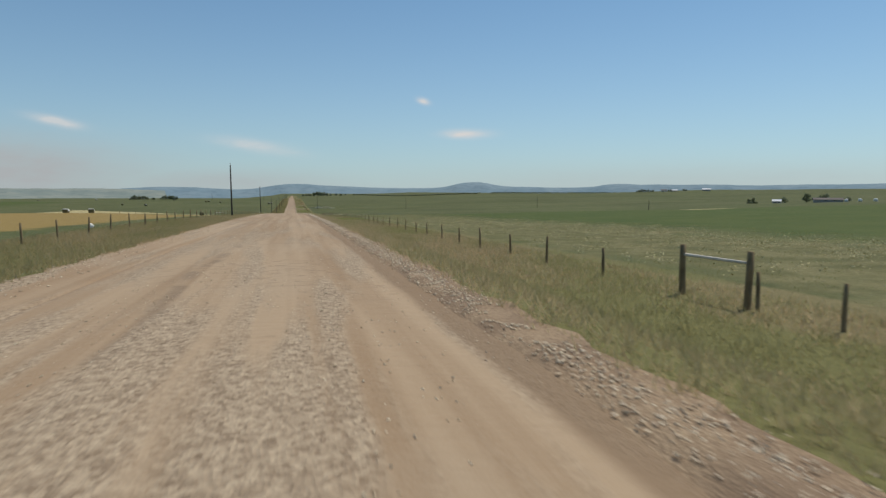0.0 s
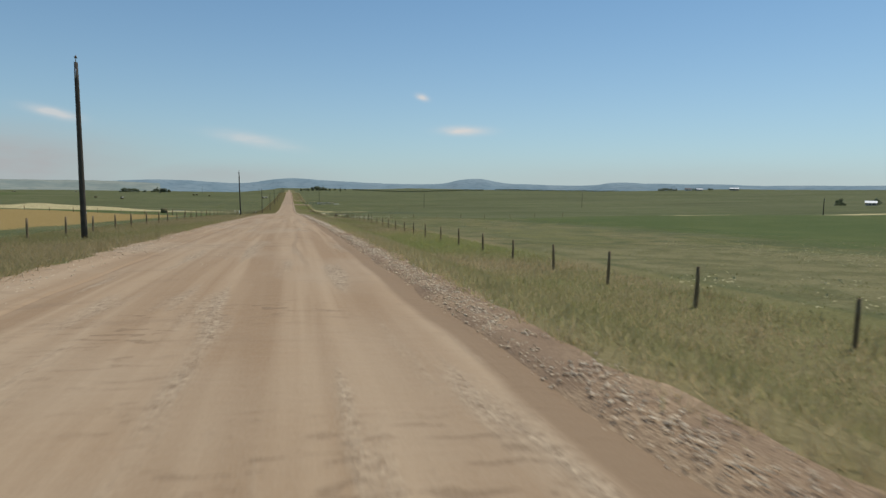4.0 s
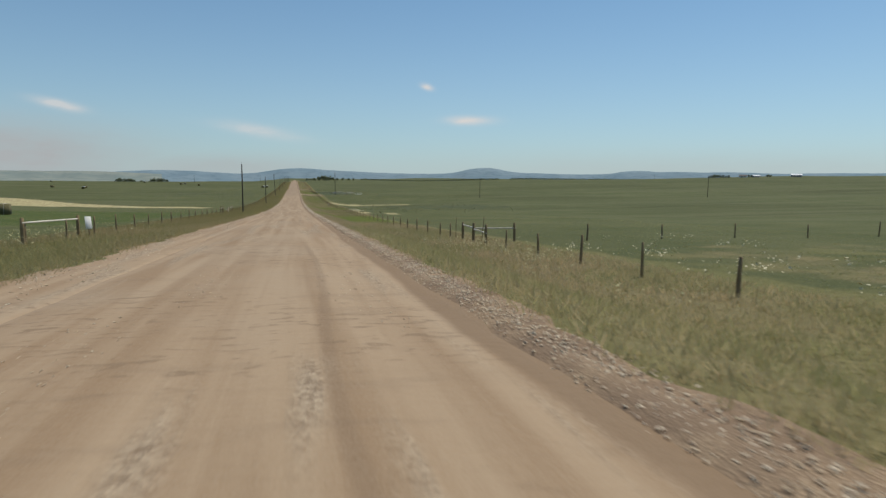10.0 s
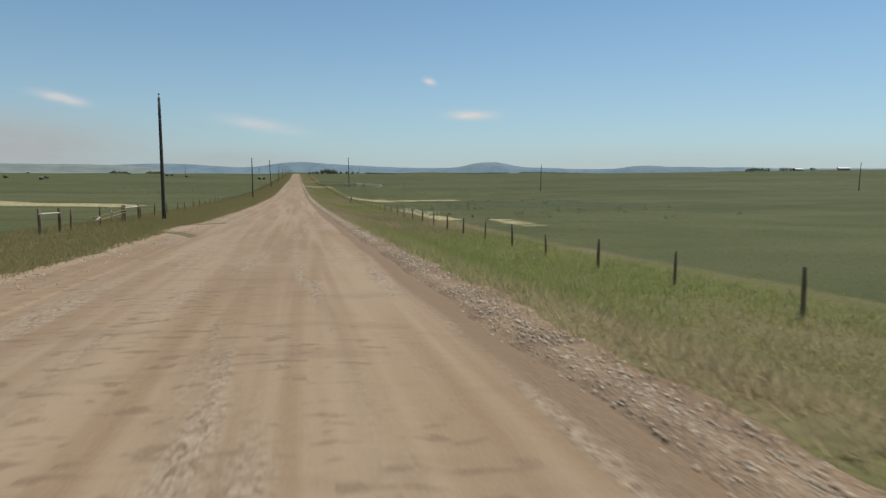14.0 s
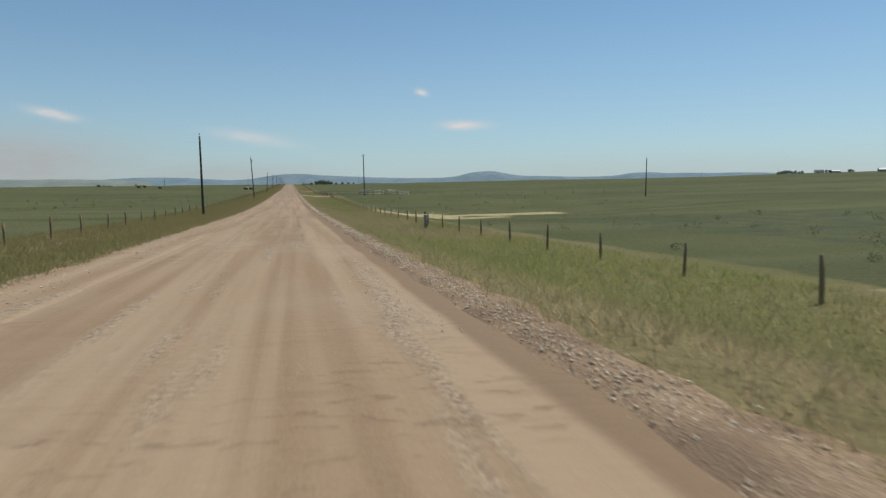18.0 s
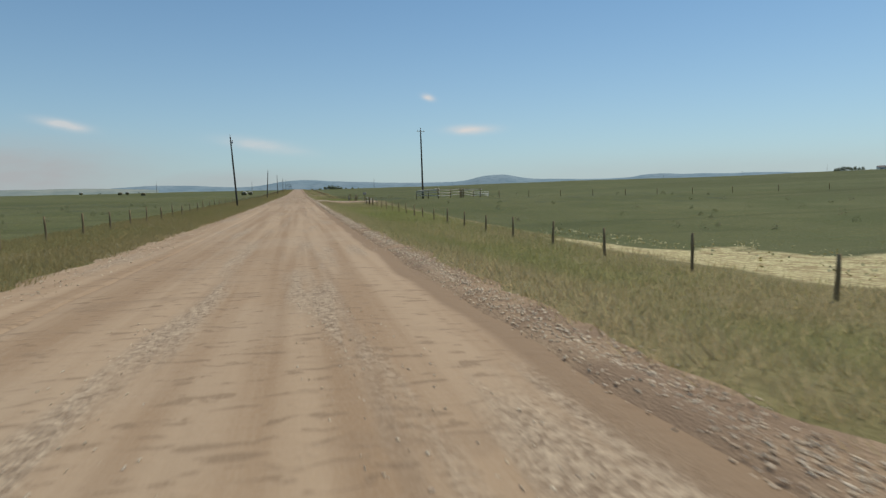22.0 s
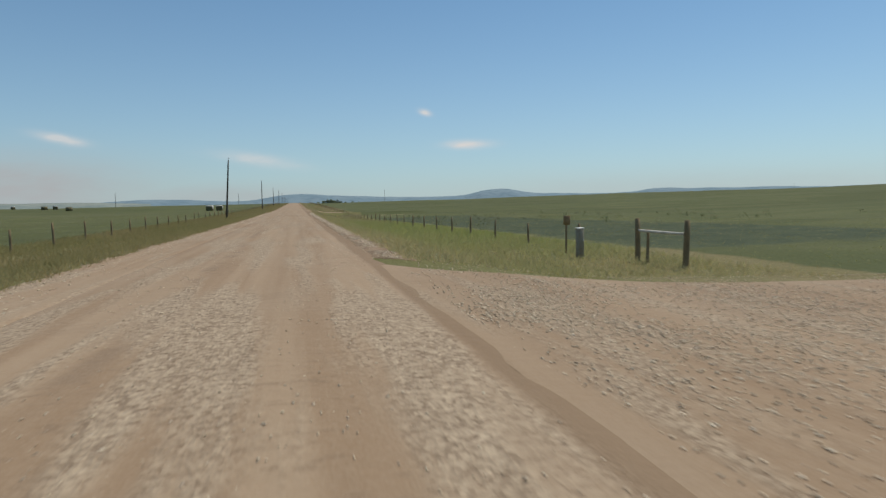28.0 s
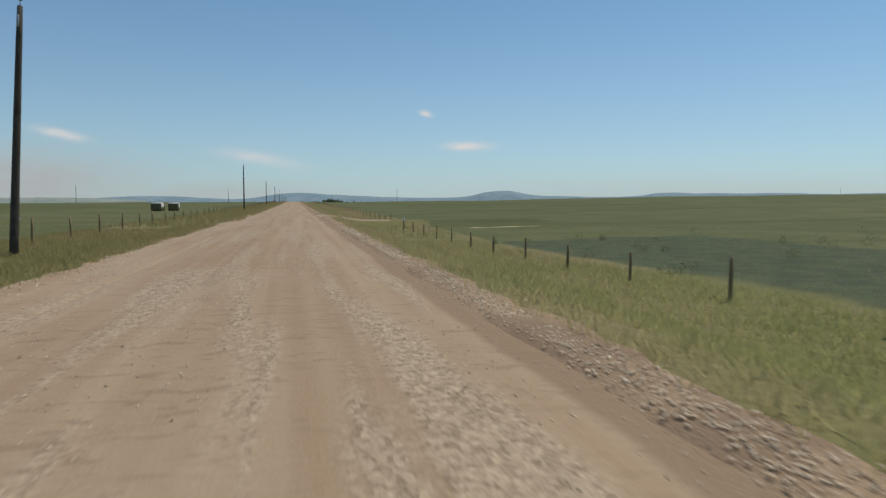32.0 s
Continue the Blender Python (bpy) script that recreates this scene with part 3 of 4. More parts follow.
cover("sage", np.maximum.reduce([area(13.8, 34, 566, 668, 3) * 0.72, area(22, 70, 372, 425, 8) * 0.5, area(-70, -17, 512, 606, 9) * 0.42, area(20, 75, 505, 560, 8) * 0.40]))
wedge_low = 374 + 0.62 * (-vx - 30)
wedge_wide = 5 + 0.72 * np.maximum(-vx - 42, 0)
cover("sand", np.maximum.reduce([
    ease(vy - wedge_low, -4, 3) * (1 - ease(vy - wedge_low - wedge_wide, 0, 16)) * (1 - ease(vx, -26, -18)) * ease(vx, -185, -145),
    np.maximum.reduce([area(12.6, 25, 443, 463, 1.6), area(14.5, 31, 437, 445, 2.4) * 0.9, area(20, 46, 448, 460, 2.0) * (1 - ease(np.abs(vy - 451 - 0.22 * (vx - 22)), 3.0, 6.0))]) * 0.74,
    area(95, 175, 216, 228, 4), area(18, 28, 687, 688.5, 1.6) * 0.8,
    area(12.8, 16.6, 338, 352, 1.0) * 0.62, area(18.5, 22.6, 328, 342, 0.9) * 0.55, area(13.6, 15.3, 350, 368, 0.8) * 0.6]))

# ---- road, gravel shoulders and side lanes ----
verts, faces = sheet(np.linspace(ROAD_MID - ROAD_HALF, ROAD_MID + ROAD_HALF, 28), np.concatenate([np.arange(-60, 700, 1.0), np.geomspace(700, 2600, 160)]), road_z)
edge = np.abs(verts[:, 0] - ROAD_MID) > ROAD_HALF - 0.02
verts[edge, 0] += (0.16 * rolls(verts[edge, 0], verts[edge, 1], 1.5, 6.2))
verts[edge, 2] -= 0.02
road = tagged(mesh_object("road", verts, faces, M_ROAD), "tan unpaved gravel road with wheel tracks", "road", kind="structure")


def shoulder(name, x0, x1, crest, seed, mat=M_GRAVEL, sunk=0.125):
    """A low strip of loose stone from the road's edge (x0) out into the grass (x1)."""
    def h(x, y):
        t = np.clip((x - x0) / (x1 - x0), 0, 1)
        body = (curve(y, RISE_Y, RISE_Z) - sunk) * (1 - ease(t, 0.1, 0.5)) + (land(x, y) + 0.005) * ease(t, 0.1, 0.5)
        body = np.maximum(body, np.where(t > 0.3, land(x, y) + 0.005, -99))
        pile = crest * np.exp(-((t - 0.52 - 0.1 * rolls(x * 0, y, 4.0, seed)) / 0.2)**2) * np.clip(0.6 + 0.7 * rolls(x * 0.2, y, 2.6, seed), 0, 2)
        return body + 0.012 + pile + 0.010 * rolls(x, y, 0.35, seed + 1) * np.sin(np.pi * t) - 0.07 * ((t < 0.02) | (t > 0.98)) - 0.35 * ease(lane_share(x, y), 0.35, 0.7)
    across = np.linspace(min(x0, x1), max(x0, x1), 15)
    v, f = sheet(across, np.concatenate([np.arange(-60, 690, 0.4), np.geomspace(690, 1300, 80)]), h)
    t = (v[:, 0] - x0) / (x1 - x0)
    v[:, 0] += (x1 - x0) * ease(t, 0.4, 1.0) * (0.16 * rolls(0 * v[:, 0], v[:, 1], 2.3, seed + 2) + 0.12 * rolls(0 * v[:, 0], v[:, 1], 0.6, seed))
    return tagged(mesh_object(name, v, f, mat), "loose gravel strip along the road edge", "gravel", kind="structure")


shoulder("gravel_shoulder", ROAD_MID + ROAD_HALF - 0.45, ROAD_MID + ROAD_HALF + 0.95, 0.045, 1.9)
shoulder("gravel_shoulder", ROAD_MID - ROAD_HALF + 0.30, ROAD_MID - ROAD_HALF - 1.75, 0.02, 5.3, M_ROAD, 0.05)

for at, half, side in LANES:
    reach = (14.6 if at < 600 else 11.6) if side > 0 else 5.6
    lx = np.linspace(3.0, reach, 34) * side + ROAD_MID
    v, f = sheet(lx if side > 0 else lx[::-1], np.linspace(-1, 1, 15), lambda x, y: 0 * x)
    flare = half + 4.5 * np.exp(-np.maximum(side * (v[:, 0] - ROAD_MID) - ROAD_HALF, 0) / 1.6)
    t = v[:, 1].copy()
    v[:, 1] = at - lane_bend(v[:, 0], at) + t * flare * (1 + 0.05 * rolls(v[:, 0], t * 5, 2.0, at))
    w = ease(np.abs(v[:, 0] - ROAD_MID), 3.3, 5.6)
    v[:, 2] = (curve(v[:, 1], RISE_Y, RISE_Z) - 0.05) * (1 - w) + (land(v[:, 0], v[:, 1]) + 0.03) * w
    v[:, 2] = np.where(np.abs(v[:, 0] - ROAD_MID) > ROAD_HALF, np.maximum(v[:, 2], land(v[:, 0], v[:, 1]) + 0.03), v[:, 2]) - 0.10 * (np.abs(t) > 0.98)
    tagged(mesh_object("side_lane", v, f, M_LANE), "gravel turn-off leading to a field gate", "lane", kind="structure")

# ---- distant hills on the skyline ----
def hill_range(name, radius, depth, base, bumps, material, label, b0, b1):
    bs = np.radians(np.linspace(b0, b1, 260))
    deg = np.degrees(bs)
    crest = np.full_like(bs, base)
    for mid, wide, high in bumps:
        crest = crest + high * np.exp(-np.abs((deg - mid) / wide)**2.6)
    crest = crest + 1.2 * rolls(deg * 6, deg * 3, 4.0, 1.1)
    vv = []
    for k, (r, share) in enumerate(((radius - depth, 0.0), (radius - depth * 0.62, 0.34), (radius - depth * 0.3, 0.72), (radius, 1.0), (radius + 40, 0.8))):
        wob = 1 + 0.10 * np.sin(deg * 2.3 + k * 1.7) * (0 < k < 3)
        vv.append(np.stack([r * np.sin(bs), 310 + r * np.cos(bs), -62 + (crest + 62) * np.minimum(share * wob, 1.0)], -1))
    n = len(bs)
    v = np.concatenate(vv)
    i = (np.arange(4)[:, None] * n + np.arange(n - 1)[None, :]).ravel()
    return tagged(mesh_object(name, v, np.stack([i, i + 1, i + n + 1, i + n], -1), material), label, "hills", kind="structure")


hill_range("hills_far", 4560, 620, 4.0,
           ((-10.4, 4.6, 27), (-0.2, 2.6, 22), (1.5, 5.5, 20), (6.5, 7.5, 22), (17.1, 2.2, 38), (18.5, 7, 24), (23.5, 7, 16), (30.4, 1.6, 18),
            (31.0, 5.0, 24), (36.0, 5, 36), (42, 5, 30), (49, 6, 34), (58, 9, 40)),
           M_HILL, "line of far hills tinted hazy blue, with one low peak", -22, 75)
hill_range("hills_left", 4300, 900, 0.0, ((-34, 16, 11), (-22, 7, 8), (-15, 4, 10), (-55, 14, 15)), M_HILL_PALE, "far prairie rise tinted pale with haze on the skyline", -75, -11)

# ---- fences: rows of weathered posts ----
def posts_along(anchors, gaps, last):
    out = []
    for (a, b), n in zip(zip(anchors, anchors[1:]), gaps):
        out.extend(a + (b - a) * k / n for k in range(n))
    while out[-1] < last:
        out.append(out[-1] + 5.24)
    y = out[0] - 5.24
    while y > -12:
        out.insert(0, y)
        y -= 5.24
    return out


ROW_RIGHT = posts_along((16.4, 42.4, 85.5, 111.1, 138.2, 174.0, 205.3, 233.8, 250.1, 270.3, 290.0, 300.3, 350.7, 407.4, 428.3, 441.8, 479.6, 499.4, 567.1, 583.7, 593.5, 609.9, 634.7, 655.9),
                        (5, 8, 5, 5, 7, 6, 6, 3, 4, 4, 2, 10, 11, 4, 3, 7, 4, 13, 3, 2, 3, 5, 4), 1050)
ROW_LEFT = posts_along((33.1, 93.9, 192.9, 274.0, 370.3, 428.0, 523.0, 585.5, 611.1), (12, 19, 16, 18, 11, 18, 12, 5), 1050)
ROW_RIGHT = [0.4, 5.7, 10.9, 13.4] + [y for y in ROW_RIGHT if y > 16.5 and not 235 < y < 249] + [246.6]


def fence(xy, label, group, tall=1.12, rad=0.066, seed=5):
    rnd = random.Random(seed)
    x0, y0 = xy[0]
    top = thing("wire_fence", pose(x0, y0, gz(x0, y0)), label, "fence", group)
    base = Vector((x0, y0, gz(x0, y0)))
    kinds = []
    for k, (x, y) in enumerate(xy):
        p = Vector((x + rnd.uniform(-0.07, 0.07), y, gz(x, y) - 0.3)) - base
        h = tall * rnd.uniform(0.9, 1.1)
        m = pose(*p, rnd.uniform(-2.2, 2.2), rnd.uniform(-2.2, 2.2), rnd.uniform(0, 360)) @ Matrix.Diagonal((1, 1, (h + 0.3) / 1.5, 1))
        if k < 4:
            kinds.append(part("post", log_bm(rad * (1.05 - 0.08 * k), rad * (0.9 - 0.05 * k), 1.5, 8, 4, 0.08, seed * 7 + k, 0.3), M_POST, top, at=m))
        else:
            again(kinds[rnd.randrange(4)], top, m, "post")
    return top


def clear(y, side):
    return all(s != side or abs(y - at) > half + (3.2 if at == 551.0 else 0.8) for at, half, s in LANES)


fence([(11.3, y) for y in ROW_RIGHT if clear(y, 1)], "long roadside fence of weathered grey wooden posts", "roadside fences", seed=5)
fence([(-12.3, y) for y in ROW_LEFT if clear(y, -1)], "long roadside fence of dark wooden posts in grass", "roadside fences", tall=1.12, seed=9)
fence([(x, 240.9 - 0.02 * x) for x in (19.5, 25.2, 31, 37.2, 43.5, 50, 57, 64, 72)], "cross fence of wooden posts through pasture", "cross fences", seed=13)
fence([(x, 527.4 - 0.12 * (x - 28)) for x in (31, 35.7, 40.9, 46.2, 51.6, 57, 63, 70, 78, 87)], "cross fence of wooden posts on a rise", "cross fences", seed=17)
fence([(-18 - 5.2 * k, 243 + 0.3 * k) for k in range(1, 9)], "cross fence of wooden posts by straw field", "cross fences", seed=23)


def brace(a, b, label, tall=1.3, rails=(0.86,), rad=0.095, rail_r=0.05):
    """Two stout posts joined by peeled rails."""
    (xa, ya), (xb, yb) = a, b
    za, zb = gz(xa, ya), gz(xb, yb)
    top = thing("fence_brace", pose(xa, ya, za), label, "fence brace", "fence braces")
    for k, (x, y, z) in enumerate(((xa, ya, za), (xb, yb, zb))):
        part("post", log_bm(rad, rad * 0.9, tall + 0.35, 9, 4, 0.06, int(ya * 10) + k, 0.3), M_POST, top, at=pose(x - xa, y - ya, z - za - 0.35, 1.5 * k, -1.0, 40 * k))
    for k, r in enumerate(rails):
        p, q = Vector((0, 0, r * tall)), Vector((xb - xa, yb - ya, zb - za + r * tall - 0.10 * (k % 2)))
        d = (q - p).normalized()
        part("rail", log_bm(rail_r, rail_r * 0.85, (q - p).length + 0.16, 8, 5, 0.06, int(ya * 3) + k, 0.1), M_RAIL, top, "pale peeled pole rail", at=between(p - d * 0.08, q))
    return top


brace((11.35, 16.6), (11.3, 13.8), "wooden fence brace with one pale rail in tall grass", 1.5, (0.8,), 0.1, 0.05)


def corner_brace(corner, ends, label, tall=1.22):
    """A stout corner post with braced neighbours, joined by peeled pole rails, and two thin leaning stakes."""
    (xc, yc), zc = corner, gz(*corner)
    top = thing("fence_corner", pose(xc, yc, zc), label, "fence brace", "fence braces")
    part("post", log_bm(0.1, 0.09, tall + 0.4, 9, 4, 0.06, 91, 0.3), M_POST, top, at=pose(0, 0, -0.35))
    for k, (x, y, low, high) in enumerate(ends):
        p = Vector((x - xc, y - yc, gz(x, y) - zc))
        part("post", log_bm(0.095, 0.085, tall + 0.38, 9, 4, 0.06, 92 + k, 0.3), M_POST, top, at=pose(p.x, p.y, p.z - 0.35, 1.5 - k, k - 1.0, 50 * k))
        a, b = Vector((0, 0, low)), p + Vector((0, 0, high))
        part("rail", log_bm(0.05, 0.042, (b - a).length + 0.1, 8, 6, 0.08, 97 + k, 0.1), M_RAIL, top, "pale peeled pole rail", at=between(a, b))
    for k, (x, y, high) in enumerate(((0.02, 4.8, 1.75), (0.25, -1.0, 1.9))):
        p = Vector((x, y, gz(xc + x, yc + y) - zc - 0.2))
        part("stake", log_bm(0.032, 0.024, high, 7, 4, 0.1, 104 + k, 0.1), M_POST, top, "thin leaning wooden stake", at=between(p, p + Vector((0.06 + 0.12 * k, 0.1, high))))
    return top


corner_brace((11.3, 240.4), ((11.3, 243.1, 0.95, 1.05), (11.3, 237.7, 0.86, 0.72), (14.2, 240.6, 0.92, 0.9)), "fence corner of stout posts joined by pale rails")
brace((-12.3, 233.0), (-12.3, 240.6), "gate brace with long rail beside grass verge", 1.25, (0.82,))
brace((-12.35, 312.7), (-12.3, 315.3), "gate brace with rail beside turn-off", 1.3, (0.8,))
brace((-12.3, 328.4), (-12.35, 332.6), "short fence brace with pale rail", 1.2, (0.85,))
brace((-27.3, 243.4), (-24.4, 243.0), "lone wooden brace frame in the pasture", 1.35, (0.8,))
brace((11.3, 541.6), (11.35, 537.6), "fence brace with two pale rails near gate", 1.35, (0.85, 0.5))
brace((11.35, 536.0), (11.3, 531.8), "fence brace of grey posts and rail", 1.3, (0.8,))
brace((11.25, 562.4), (11.3, 559.8), "gate brace with one pale rail by gravel lane", 1.45, (0.72,))

low_gate = thing("field_gate", pose(-12.3, 321.0, gz(-12.3, 321.0)), "sagging low pole gate lying in grass", "gate")
for k, (z0, z1) in enumerate(((0.28, 0.42), (0.55, 0.62))):
    part("pole", log_bm(0.05, 0.045, 7.3, 8, 6, 0.08, 60 + k, 0.2), M_POST, low_gate, at=between((0.0, 0.0, z0), (0.05 * k, 7.2, z1)))
part("stay", log_bm(0.04, 0.035, 1.3, 7, 3, 0.08, 63, 0.2), M_RAIL, low_gate, "pale leaning stay", at=between((0.0, 4.1, 0.05), (0.1, 3.3, 0.95)))
part("board", box_bm(0.04, 0.9, 0.12, 0.01), M_RAIL, low_gate, "pale split board", at=pose(0.05, 0.8, 0.45, 8, 0, 0))

# ---- corral by the gate ----
corral = thing("corral", pose(19.5, 537, gz(19.5, 537)), "plank corral pen with weathered pale rails", "corral")
c0 = Vector((19.5, 537, gz(19.5, 537)))


def corral_run(pts, levels, wide):
    for (xa, ya), (xb, yb) in zip(pts, pts[1:]):
        for lv in levels:
            p = Vector((xa, ya, gz(xa, ya) + lv)) - c0
            q = Vector((xb, yb, gz(xb, yb) + lv - 0.05)) - c0
            part("rail", log_bm(wide, wide * 0.9, (q - p).length + 0.2, 7, 3, 0.08, int(xa * 11 + lv * 7), 0.1), M_RAIL, corral, at=between(p, q))
    for x, y in pts:
        part("post", log_bm(0.085, 0.075, 1.95, 8, 3, 0.07, int(x * 13), 0.3), M_POST, corral, at=pose(*(Vector((x, y, gz(x, y) - 0.4)) - c0)))


def sloped_panel(pa, pb, rails, wide):
    """Rails that climb from one post towards the next, as on a loading chute."""
    for k, (la, lb) in enumerate(rails):
        p, q = Vector((*pa, gz(*pa) + la)) - c0, Vector((*pb, gz(*pb) + lb)) - c0
        part("rail", log_bm(wide, wide * 0.9, (q - p).length + 0.25, 7, 4, 0.08, 140 + k, 0.1), M_RAIL, corral, at=between(p, q))
    for k, t in enumerate((0.0, 0.55, 1.0)):
        x, y = pa[0] + (pb[0] - pa[0]) * t, pa[1] + (pb[1] - pa[1]) * t
        part("post", log_bm(0.085, 0.075, 1.75 + 0.5 * t, 8, 3, 0.07, 150 + k, 0.3), M_POST, corral, at=pose(*(Vector((x, y, gz(x, y) - 0.4)) - c0)))


sloped_panel((18.9, 534.2), (22.7, 534.9), ((0.62, 0.5), (0.92, 1.08), (1.18, 1.42), (1.3, 1.66)), 0.075)
corral_run(((22.8, 535.0), (25.6, 537.8), (28.4, 540.6), (31.3, 543.4)), (0.5, 0.95, 1.4), 0.055)
corral_run(((26.1, 530.7), (28.6, 529.6)), (1.32,), 0.06)
corral_run(((25.7, 530.9), (25.7, 531.6)), (1.1,), 0.05)
pipe_gate = thing("pipe_gate", pose(31.4, 543.6, gz(31.4, 543.6), 0, 0, 32), "closed galvanised pipe farm gate", "gate")
for k, lv in enumerate((0.25, 0.55, 0.85, 1.15)):
    part("bar", log_bm(0.035, 0.035, 5.0, 8, 1, 0.0, k, 0.1), M_WRAP, pipe_gate, at=between((0.1, 0, lv), (5.1, 0.8, lv + 0.02)))
for k, d in enumerate((0.1, 1.75, 3.4, 5.0)):
    part("upright", log_bm(0.024, 0.024, 0.96, 8, 1, 0.0, k, 0.1), M_IRON, pipe_gate, at=pose(d, d * 0.16, 0.22))

# ---- power poles ----
def utility_pole(x, y, top_z=None, tall=8.9, arms=False, can=False, lean=(0, 0), label="tall dark wooden power pole beside the road", r=0.155):
    z = gz(x, y)
    h = tall if top_z is None else top_z - z
    p = thing("utility_pole", pose(x, y, z - 0.25, lean[0], lean[1], 0), label, "utility pole", "power poles")
    h += 0.25
    part("pole", log_bm(r, r * 0.62, h, 12, 9, 0.02, int(abs(x) * 7 + y), 0.2), M_POLE, p)
    part("pin", log_bm(0.02, 0.018, 0.24, 8, 1, 0.0, 1, 0.1), M_IRON, p, "thin iron pin", at=pose(0.0, 0, h))
    ins = bmesh.new()
    bmesh.ops.create_cone(ins, cap_ends=True, segments=12, radius1=0.075, radius2=0.04, depth=0.12)
    bell = part("insulator", ins, M_CERAMIC, p, "brown glazed insulator", at=pose(0, 0, h + 0.26))
    part("bracket", box_bm(0.05, 0.16, 0.42, 0.008), M_IRON, p, "grey steel bracket", at=pose(0, -r * 0.7, h - 0.55))
    part("ground_clamp", box_bm(0.04, 0.03, 0.14, 0.006), M_IRON, p, at=pose(r * 0.9, 0, 1.6))
    if arms:
        part("crossarm", box_bm(1.25, 0.06, 0.06, 0.01), M_RAIL, p, "thin pale crossarm", at=pose(0, -r * 0.75, h - 0.3, 0, 4, 0))
        for dx in (-0.58, 0.58):
            again(bell, p, pose(dx, -r * 0.75, h - 0.19 - 0.07 * dx), "insulator")
    if can:
        shell = log_bm(0.11, 0.11, 0.36, 14, 2, 0.0, 4, 0.5)
        tank = part("transformer", shell, M_TANK, p, "grey transformer can", at=pose(0.24, -0.05, h - 1.1))
        b2 = bmesh.new()
        bmesh.ops.create_cone(b2, cap_ends=True, segments=10, radius1=0.05, radius2=0.03, depth=0.18)
        part("bushing", b2, M_CERAMIC, tank, at=pose(0.03, 0, 0.46))
    return p


for x, y, top, lean in ((-10.2, 116.0, 4.6, (0, -0.6)), (-10.4, 225.5, 1.56, (0, -1.4)), (-10.15, 331.0, -2.67, (0.3, -0.2)), (-10.15, 433.7, -5.25, (0, -0.6))):
    utility_pole(x, y, top, lean=lean)
utility_pole(-9.9, 537.8, -3.6, can=True, lean=(0, -3.2), label="tall leaning power pole with small transformer", r=0.16)
utility_pole(-10.3, 645.7, -5.7, lean=(0, 3.6), label="tall weathered power pole leaning over the verge")
utility_pole(-10.4, 757.0, -4.9)
for y in (860, 964, 1068, 1168, 1275, 1385):
    utility_pole(-10.2, y, tall=8.7)
utility_pole(20.45, 536.5, -2.5, arms=True, lean=(0, -1.1), label="tall power pole with crossarm beside the corral", r=0.17)
utility_pole(88.7, 501.3, -4.46, label="dark wooden power pole standing in green pasture")
utility_pole(128.0, 210.0, tall=4.2, label="short dark wooden pole standing in green crop", r=0.13)
utility_pole(181.0, 452.0, tall=9.2, label="dark wooden power pole standing in green pasture")
utility_pole(-116.0, 1002.0, tall=9.5, label="far wooden power pole in the hay field")
utility_pole(-45.0, 1085.0, tall=9.0, label="far wooden power pole in the hay field")
utility_pole(81.0, 1130.0, tall=11.0, arms=True, label="far power pole with crossarm on a rise")
utility_pole(260.0, 1500.0, tall=11.0, label="far wooden power pole on the skyline")
for k in range(3):
    utility_pole(560.0 + 95 * k, 1330.0 - 60 * k, tall=10.0, label="far wooden power pole on the skyline")

# ---- roadside markers ----
def pedestal(x, y):
    p = thing("cable_pedestal", pose(x, y, gz(x, y) - 0.03, 1.5, -2, 8), "grey cable pedestal with white cap in grass", "utility box", "cable pedestals")
    part("housing", box_bm(0.22, 0.22, 1.1, 0.012, (0, 0, 0.55)), M_PEDESTAL, p)
    part("cap", box_bm(0.25, 0.25, 0.03, 0.008, (0, 0, 1.112)), M_WHITE, p, "white sheet-metal cap")
    part("door", box_bm(0.17, 0.012, 0.66, 0.004, (0, -0.114, 0.66)), M_PEDESTAL, p)
    part("latch", box_bm(0.03, 0.02, 0.06, 0.005, (0.055, -0.126, 0.68)), M_IRON, p, "small steel latch")


def marker(x, y, mat, plate, label, tall=1.5, wide=0.3, high=0.36, turn=(-1.5, 4)):
    p = thing("marker_post", pose(x, y, gz(x, y) - 0.05, turn[0], 1.2, turn[1]), label, "marker post", "marker posts")
    part("stake", box_bm(0.075, 0.05, tall, 0.008, (0, 0, tall / 2)), M_POST, p)
    part("plate", box_bm(wide, 0.02, high, 0.006, (0, -0.036, tall - high / 2 + 0.04)), mat, p, plate)


pedestal(10.05, 564.3)
pedestal(10.15, 403.2)
marker(10.4, 566.3, M_ORANGE, "faded orange-brown plate", "wooden stake with faded orange marker plate")
marker(10.4, 404.7, M_ORANGE, "faded orange-brown plate", "wooden stake with faded orange marker plate", 1.3, 0.2)
marker(-11.6, 240.2, M_WHITE, "white sheet-metal plate", "white sign plate on stake beside gate brace", 1.2, 0.34, 0.72, (-14, 38))
marker(10.6, 684.0, M_WHITE, "white marker plate", "white marker plate on stake beside turn-off", 1.3, 0.2, 0.26)
marker(11.2, 543.6, M_SIDING, "weathered dark board", "dark weathered board on stake beside gate", 1.75, 0.6, 0.4)
bag = log_bm(0.16, 0.11, 0.26, 9, 4, 0.3, 77, 0.9)
tagged(part("feed_sack", bag, M_WHITE, at=pose(-12.9, 45.8, gz(-12.9, 45.8) + 0.32, 15, 10, 0)), "crumpled white feed sack caught by fence", "sack")

